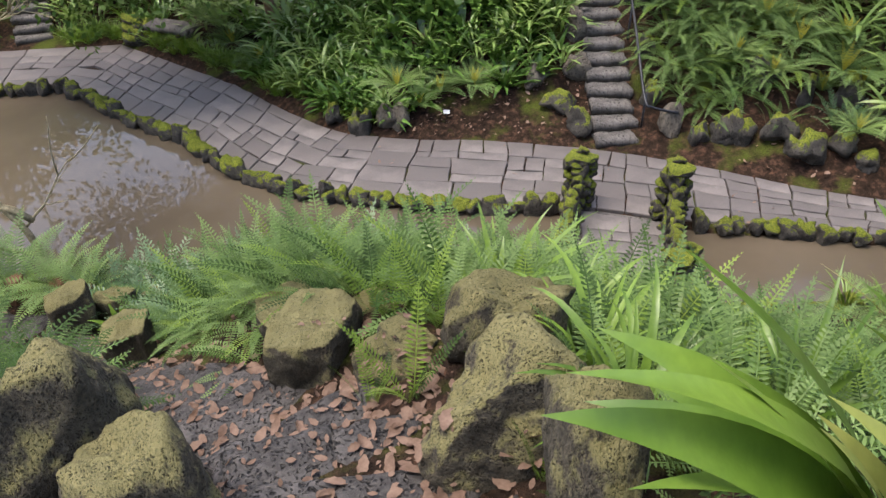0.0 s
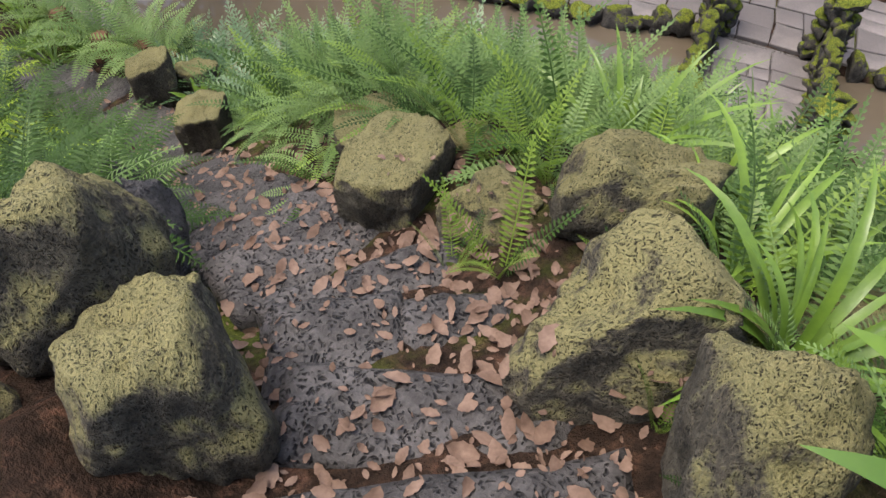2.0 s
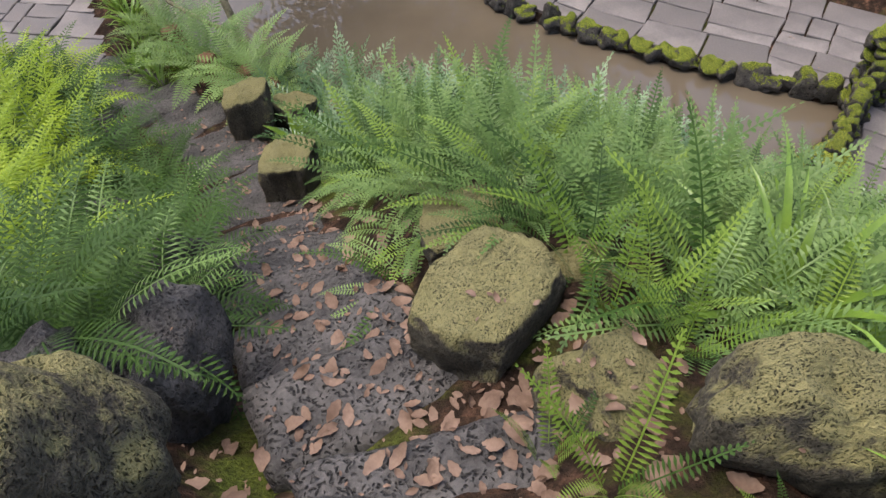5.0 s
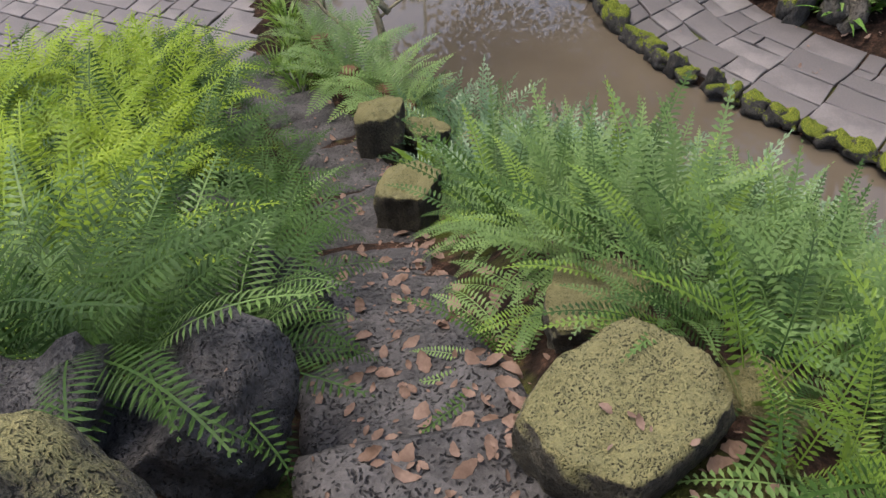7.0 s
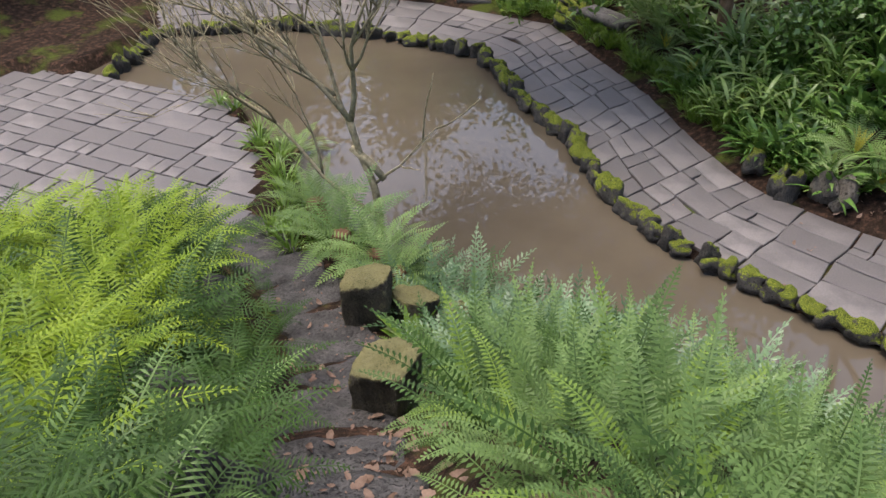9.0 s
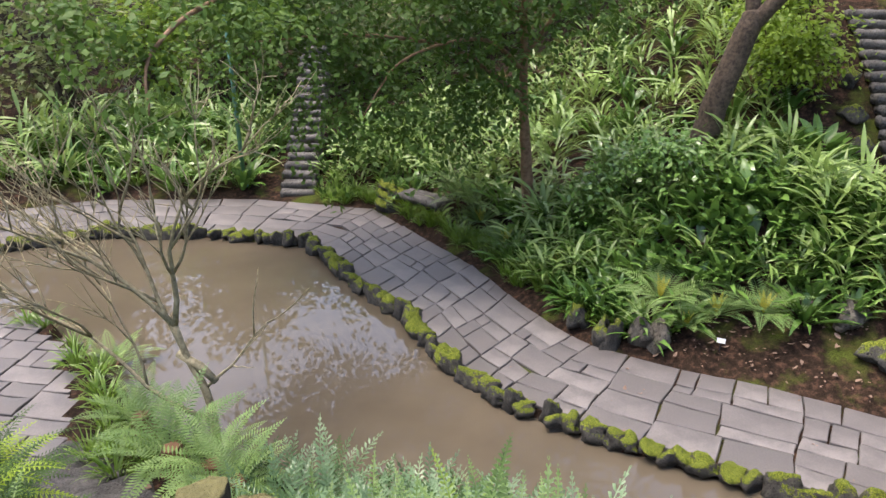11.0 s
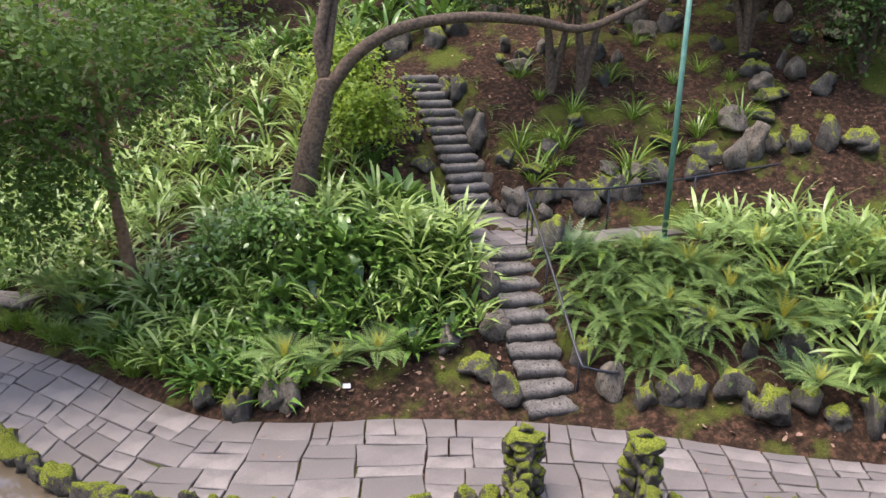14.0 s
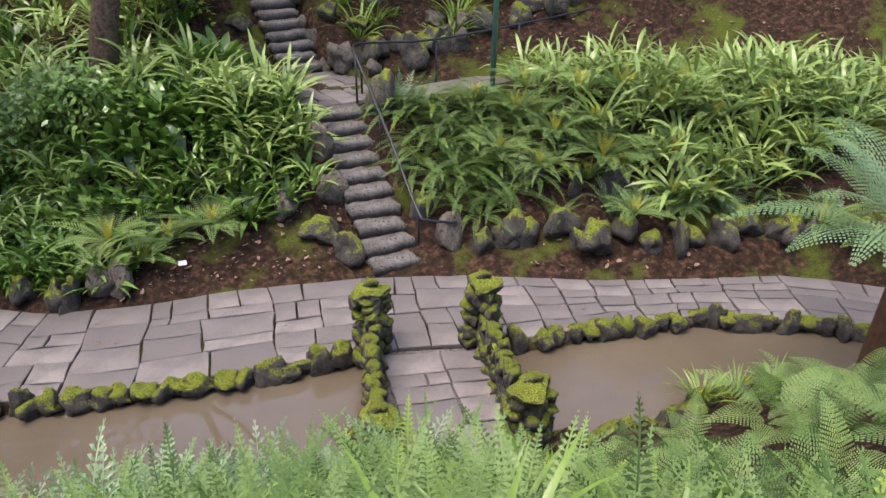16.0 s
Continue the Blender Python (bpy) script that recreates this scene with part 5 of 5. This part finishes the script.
    bush(2.2, 14.3, 0.9, 0.9, STRAP, 1800, 406, 0.14, label="dark green broad leafy ground plant")
    bush(1.2, 14.6, 0.8, 0.8, STRAP, 1400, 407, 0.14, label="dark green broad leafy ground plant")
    rnd = random.Random(77)
    k = 0
    for x, y, a in along([(-19, 9), (-18, 16), (-14, 21), (-9, 24), (-3, 26), (2, 26), (7, 25), (12, 24), (18, 21), (22, 14), (22, 5)], 2.1, rnd, 0.8):
        bush(x, y, rnd.uniform(1.6, 2.6), rnd.uniform(2.5, 4.5), rnd.choice((LIGHTLEAF, TREELEAF, GREYLEAF) if x < 5 else (DARKLEAF, TREELEAF, GREYLEAF)), 2000, 500 + k, 0.24, "edge_shrub", "tall mixed green shrub at the garden's edge")
        k += 1
    open_side = lambda x, y: 98 < math.degrees(math.atan2(y - 11.4, x + 2.4)) < 111
    for x, y, a in along([(-26, 14), (-20, 26), (-10, 33), (2, 36), (14, 33), (26, 24), (30, 8)], 4.6, rnd, 1.5):
        if -9 < x < 5 and k % 2 or open_side(x, y):
            k += 1
            continue
        g = ground(x, y)
        h = rnd.uniform(6, 9)
        lobes = [(x + rnd.uniform(-2, 2), y + rnd.uniform(-2, 2), g + h * rnd.uniform(0.45, 1.0), rnd.uniform(1.6, 2.6), rnd.uniform(1.6, 2.6), rnd.uniform(1.2, 2.2)) for _ in range(6)]
        tree("garden_tree", [([(x, y, g - 0.4), (x + 0.3, y, g + h * 0.5), (x, y, g + h)], 0.28, 0.08)], [leaf_cloud(600 + k, lobes, 2200, 0.4, rnd.choice((GREYLEAF, TREELEAF, GREYLEAF)), 0.2)], BARK, "tall leafy tree at the garden's edge", sides=7)
        k += 1


trees()


def sapling():
    """A bare young tree leaning over the pond."""
    rnd = random.Random(88)
    bx, by = -3.8, 8.0
    g = ground(bx, by)
    em = new("bare_sapling")
    em.matrix_basis = pose(bx, by, g)
    tagged(em, "bare thin-branched young tree leaning over the pond", "tree")
    V, F = [], []

    def branch(p, d, length, r, depth):
        pts = [p]
        for i in range(5):
            d = (d + Vector((rnd.gauss(0, 0.13), rnd.gauss(0, 0.13), rnd.gauss(0.05, 0.08)))).normalized()
            pts.append(pts[-1] + d * length / 5)
        tube_into(V, F, pts, [r * (1 - 0.12 * i) for i in range(6)], 6 if depth < 2 else 4)
        if depth < 4:
            for i in range(rnd.choice((4, 5))):
                at = pts[rnd.choice((2, 3, 4, 5))]
                e = (d + Vector((rnd.gauss(-0.12, 0.55), rnd.gauss(0, 0.5), rnd.gauss(0.15, 0.35)))).normalized()
                branch(at, e, length * rnd.uniform(0.55, 0.8), max(0.006, r * 0.55), depth + 1)
    trunk = [Vector(p) for p in ((0, 0, -0.2), (-0.02, 0.05, 0.5), (-0.1, 0.1, 0.95), (-0.3, 0.15, 1.35), (-0.42, 0.2, 1.75))]
    tube_into(V, F, smooth_line(trunk, 16), [0.062 - 0.0015 * i for i in range(17)], 9)
    branch(trunk[4], Vector((0.25, 0.1, 1)).normalized(), 1.7, 0.04, 1)
    branch(trunk[4], Vector((-0.7, 0.1, 0.8)).normalized(), 2.0, 0.038, 1)
    branch(trunk[1], Vector((-0.92, -0.1, 0.32)).normalized(), 2.3, 0.034, 1)
    branch(trunk[3], Vector((-0.5, 0.3, 0.8)).normalized(), 1.9, 0.034, 1)
    branch(trunk[2], Vector((0.75, 0.1, 0.6)).normalized(), 1.15, 0.024, 3)
    tube_into(V, F, [trunk[3] + Vector((-0.12, 0, 0.05)), trunk[3] + Vector((0.15, 0, -0.12)), trunk[3] + Vector((0.34, 0, -0.32))], [0.05, 0.06, 0.045], 7)
    new("branches", mesh_of("branches", V, F, TWIG, None, True)).parent = em


sapling()


# ---- leaf litter ----
def litter(name, spots, size, label, seed):
    rnd = random.Random(seed)
    V, F = [], []
    for x, y, z in spots:
        l, w = size * rnd.choice((0.25, 0.35, 0.45, 0.6, 0.9, 1.35)), 0.0
        w = l * rnd.uniform(0.42, 0.62)
        m = Matrix.Translation((x, y, z)) @ Euler((rnd.gauss(0, 0.3), rnd.gauss(0, 0.3), rnd.uniform(0, 6.28))).to_matrix().to_4x4()
        n, segs = len(V), 7
        bend, cup = rnd.uniform(-0.6, 0.9), rnd.uniform(-0.2, 0.8)
        for i in range(segs + 1):
            u = i / segs
            prof = math.sin(math.pi * min(1, u * 0.96 + 0.04)) ** 0.75 * (1 + 0.10 * (-1) ** i) * 0.5 * w
            zz = bend * l * (u - 0.5) ** 2 * 1.2
            for s in (-1, 0, 1):
                V.append(tuple(m @ Vector(((u - 0.5) * l, s * prof, zz + abs(s) * cup * prof))))
        for i in range(segs):
            k = n + 3 * i
            F.append((k, k + 1, k + 4, k + 3))
            F.append((k + 1, k + 2, k + 5, k + 4))
    tagged(new(name, mesh_of(name, V, F, DEADLEAF, None, True)), label, "leaf litter", kind="stuff")


def all_litter():
    rnd = random.Random(91)
    bpy.context.view_layer.update()
    deps = bpy.context.evaluated_depsgraph_get()

    def drop(x, y, top):
        hit, place, nrm, _, ob, _ = scene.ray_cast(deps, Vector((x, y, top)), Vector((0, 0, -1)))
        return place.z + 0.012 if hit and ob.name.split(".")[0] in ("step_stone", "ground", "boulder", "rock", "step") else None
    pts = smooth_line(TRAIL, 300)
    spots = []
    for _ in range(5000):
        p = pts[int(rnd.triangular(20, 285, 70))]
        a = rnd.choice((-0.42, 0.42, 0.5, 0.0, 0.3))
        x, y = p.x + rnd.gauss(a, 0.2), p.y + rnd.gauss(a * 0.5, 0.25)
        z = drop(x, y, p.z + 1.2)
        if z is not None and z < p.z + 0.16 and len(spots) < 1300:
            spots.append((x, y, z))
    litter("trail_leaves", spots, 0.072, "dry curled brown leaves on the stone trail", 3)
    spots = []
    for _ in range(6000):
        if rnd.random() < 0.12:
            x, y = rnd.uniform(1.6, 5.4), rnd.uniform(10.0, 11.8)
        else:
            x, y = rnd.uniform(6.6, 17), rnd.uniform(7, 20)
        if edge_distance(x, y) > 0.02:
            spots.append((x, y, ground(x, y) + 0.03 + rnd.uniform(0, 0.05)))
    litter("bank_leaves", spots[:2200], 0.085, "dry red-brown leaf litter on the far bank", 4)
    spots = []
    for _ in range(120):
        x, y = rnd.uniform(-2, 9), rnd.uniform(6.5, 12)
        if bool(inside(np.float64(x), np.float64(y), PAVED)):
            spots.append((x, y, 0.012))
    litter("paving_leaves", spots, 0.06, "scattered yellow fallen leaves on the paving", 5)


all_litter()


def plant_label():
    em = new("plant_label")
    em.matrix_basis = pose(2.76, 11.02, ground(2.76, 11.02), 0, 0, -15)
    tagged(em, "small white plant label on a stake", "label")
    plate = new("plate", mesh_of("plate", *block(0.12, 0.012, 0.07), plain_material("white_plate", (0.6, 0.6, 0.57), (0.75, 0.75, 0.72), 0.5)))
    plate.matrix_basis = pose(0, 0, 0.16, -35)
    plate.parent = em
    V, F = [], []
    tube_into(V, F, [(0, 0, -0.1), (0, 0, 0.16)], [0.006, 0.006], 6)
    new("stake", mesh_of("stake", V, F, IRON)).parent = em


plant_label()


# ---- paving ----
def split(rnd, x0, x1, y0, y1, out):
    w, h = x1 - x0, y1 - y0
    if (w < 1.0 and h < 0.62 and rnd.random() < 0.75) or (w < 0.6 and h < 0.6):
        out.append((x0, x1, y0, y1))
        return
    k = rnd.uniform(0.33, 0.67)
    if w > h * rnd.uniform(0.9, 1.5):
        split(rnd, x0, x0 + w * k, y0, y1, out)
        split(rnd, x0 + w * k, x1, y0, y1, out)
    else:
        split(rnd, x0, x1, y0, y0 + h * k, out)
        split(rnd, x0, x1, y0 + h * k, y1, out)


def flag(parent, corners, rnd, thick=0.07):
    c = sum((Vector(p) for p in corners), Vector((0, 0))) / len(corners)
    ring = []
    for i, p in enumerate(corners):
        p, q = Vector(p), Vector(corners[(i + 1) % len(corners)])
        for k in (0.0, 0.5):
            s = p.lerp(q, k) - c
            s *= max(0.3, 1 - 0.013 / max(0.05, s.length))
            ring.append(s + Vector((rnd.uniform(-1, 1), rnd.uniform(-1, 1))) * 0.012)
    n = len(ring)
    top = rnd.uniform(-0.006, 0.006)
    tx, ty = rnd.uniform(-0.004, 0.004), rnd.uniform(-0.004, 0.004)
    V = [(s.x, s.y, -thick) for s in ring] + [(s.x, s.y, top - 0.009 + tx * s.x + ty * s.y) for s in ring]
    V += [(s.x * (1 - 0.012 / s.length), s.y * (1 - 0.012 / s.length), top + tx * s.x + ty * s.y) for s in ring]
    F = [tuple(2 * n + i for i in range(n))]
    for b in (0, n):
        F += [(b + i, b + (i + 1) % n, b + n + (i + 1) % n, b + n + i) for i in range(n)]
    ob = new("flagstone", mesh_of("flagstone", V, F, FLAG))
    ob.matrix_basis = pose(c.x, c.y, 0)
    ob.parent = parent


def paving():
    rnd = random.Random(17)
    em = tagged(new("pavement"), "irregular grey bluestone flags with dark joints", "paving", kind="structure")
    mid = [((a[0] + c[0]) / 2, (a[1] + c[1]) / 2) for a, c in zip(INNER, OUTER)]
    run = [0.0]
    for a, b in zip(mid, mid[1:]):
        run.append(run[-1] + math.hypot(b[0] - a[0], b[1] - a[1]))

    def place(s, v):
        s = min(run[-1], max(0, s + 0.1 * noise.noise(Vector((s * 1.2, v * 1.2, 3)))))
        i = max(0, min(len(run) - 2, int(np.searchsorted(run, s)) - 1))
        k = (s - run[i]) / (run[i + 1] - run[i])
        v += 0.08 * noise.noise(Vector((s * 1.3, v * 1.3, 7))) * min(1, v * 2, (2.1 - v) * 2)
        p = Vector(INNER[i]).lerp(Vector(INNER[i + 1]), k)
        q = Vector(OUTER[i]).lerp(Vector(OUTER[i + 1]), k)
        return tuple(p.lerp(q, v / 2.1))
    cells = []
    s = 0.0
    while s < run[-1] - 0.2:
        e = min(run[-1], s + rnd.uniform(1.4, 2.6))
        split(rnd, s, e, 0.1, 2.05, cells)
        s = e
    for x0, x1, y0, y1 in cells:
        lean = rnd.uniform(-0.05, 0.05)
        pts = [place(max(0, x), y) for x, y in ((x0, y0), (x1, y0), (x1, y1), (x0, y1))]
        flag(em, pts, rnd)
    near = tagged(new("pavement"), "grey bluestone flags at the foot of the trail", "paving", kind="structure")
    cells = []
    split(rnd, -14, -5.2, 5.4, 10.7, cells)
    for x0, x1, y0, y1 in cells:
        c = ((x0 + x1) / 2, (y0 + y1) / 2)
        if inside(np.float64(c[0]), np.float64(c[1]), NEAR_FLAGS):
            flag(near, [(x0, y0), (x1, y0), (x1, y1), (x0, y1)], rnd)
    deck = tagged(new("pavement"), "dark grey flags across the bridge", "paving", kind="structure")
    cells = []
    split(rnd, 0, 1.35, 0, 3.3, cells)
    A, B, C, D = (Vector(p) for p in ((3.3, 4.9), (4.7, 4.6), (5.65, 7.15), (4.3, 7.85)))
    for x0, x1, y0, y1 in cells:
        pts = []
        for x, y in ((x0, y0), (x1, y0), (x1, y1), (x0, y1)):
            u, v = x / 1.35, y / 3.3
            pts.append(tuple(A.lerp(B, u).lerp(D.lerp(C, u), v)))
        flag(deck, pts, rnd)
    land = tagged(new("pavement"), "crazy paving on the stair landing", "paving", kind="structure")
    cells = []
    split(rnd, 5.7, 7.4, 12.7, 14.9, cells)
    split(rnd, 7.4, 13.0, 12.3, 13.0, cells)
    for x0, x1, y0, y1 in cells:
        flag(land, [(x0, y0), (x1, y0), (x1, y1), (x0, y1)], rnd)
    land.location = (0, 0, 1.77)


paving()
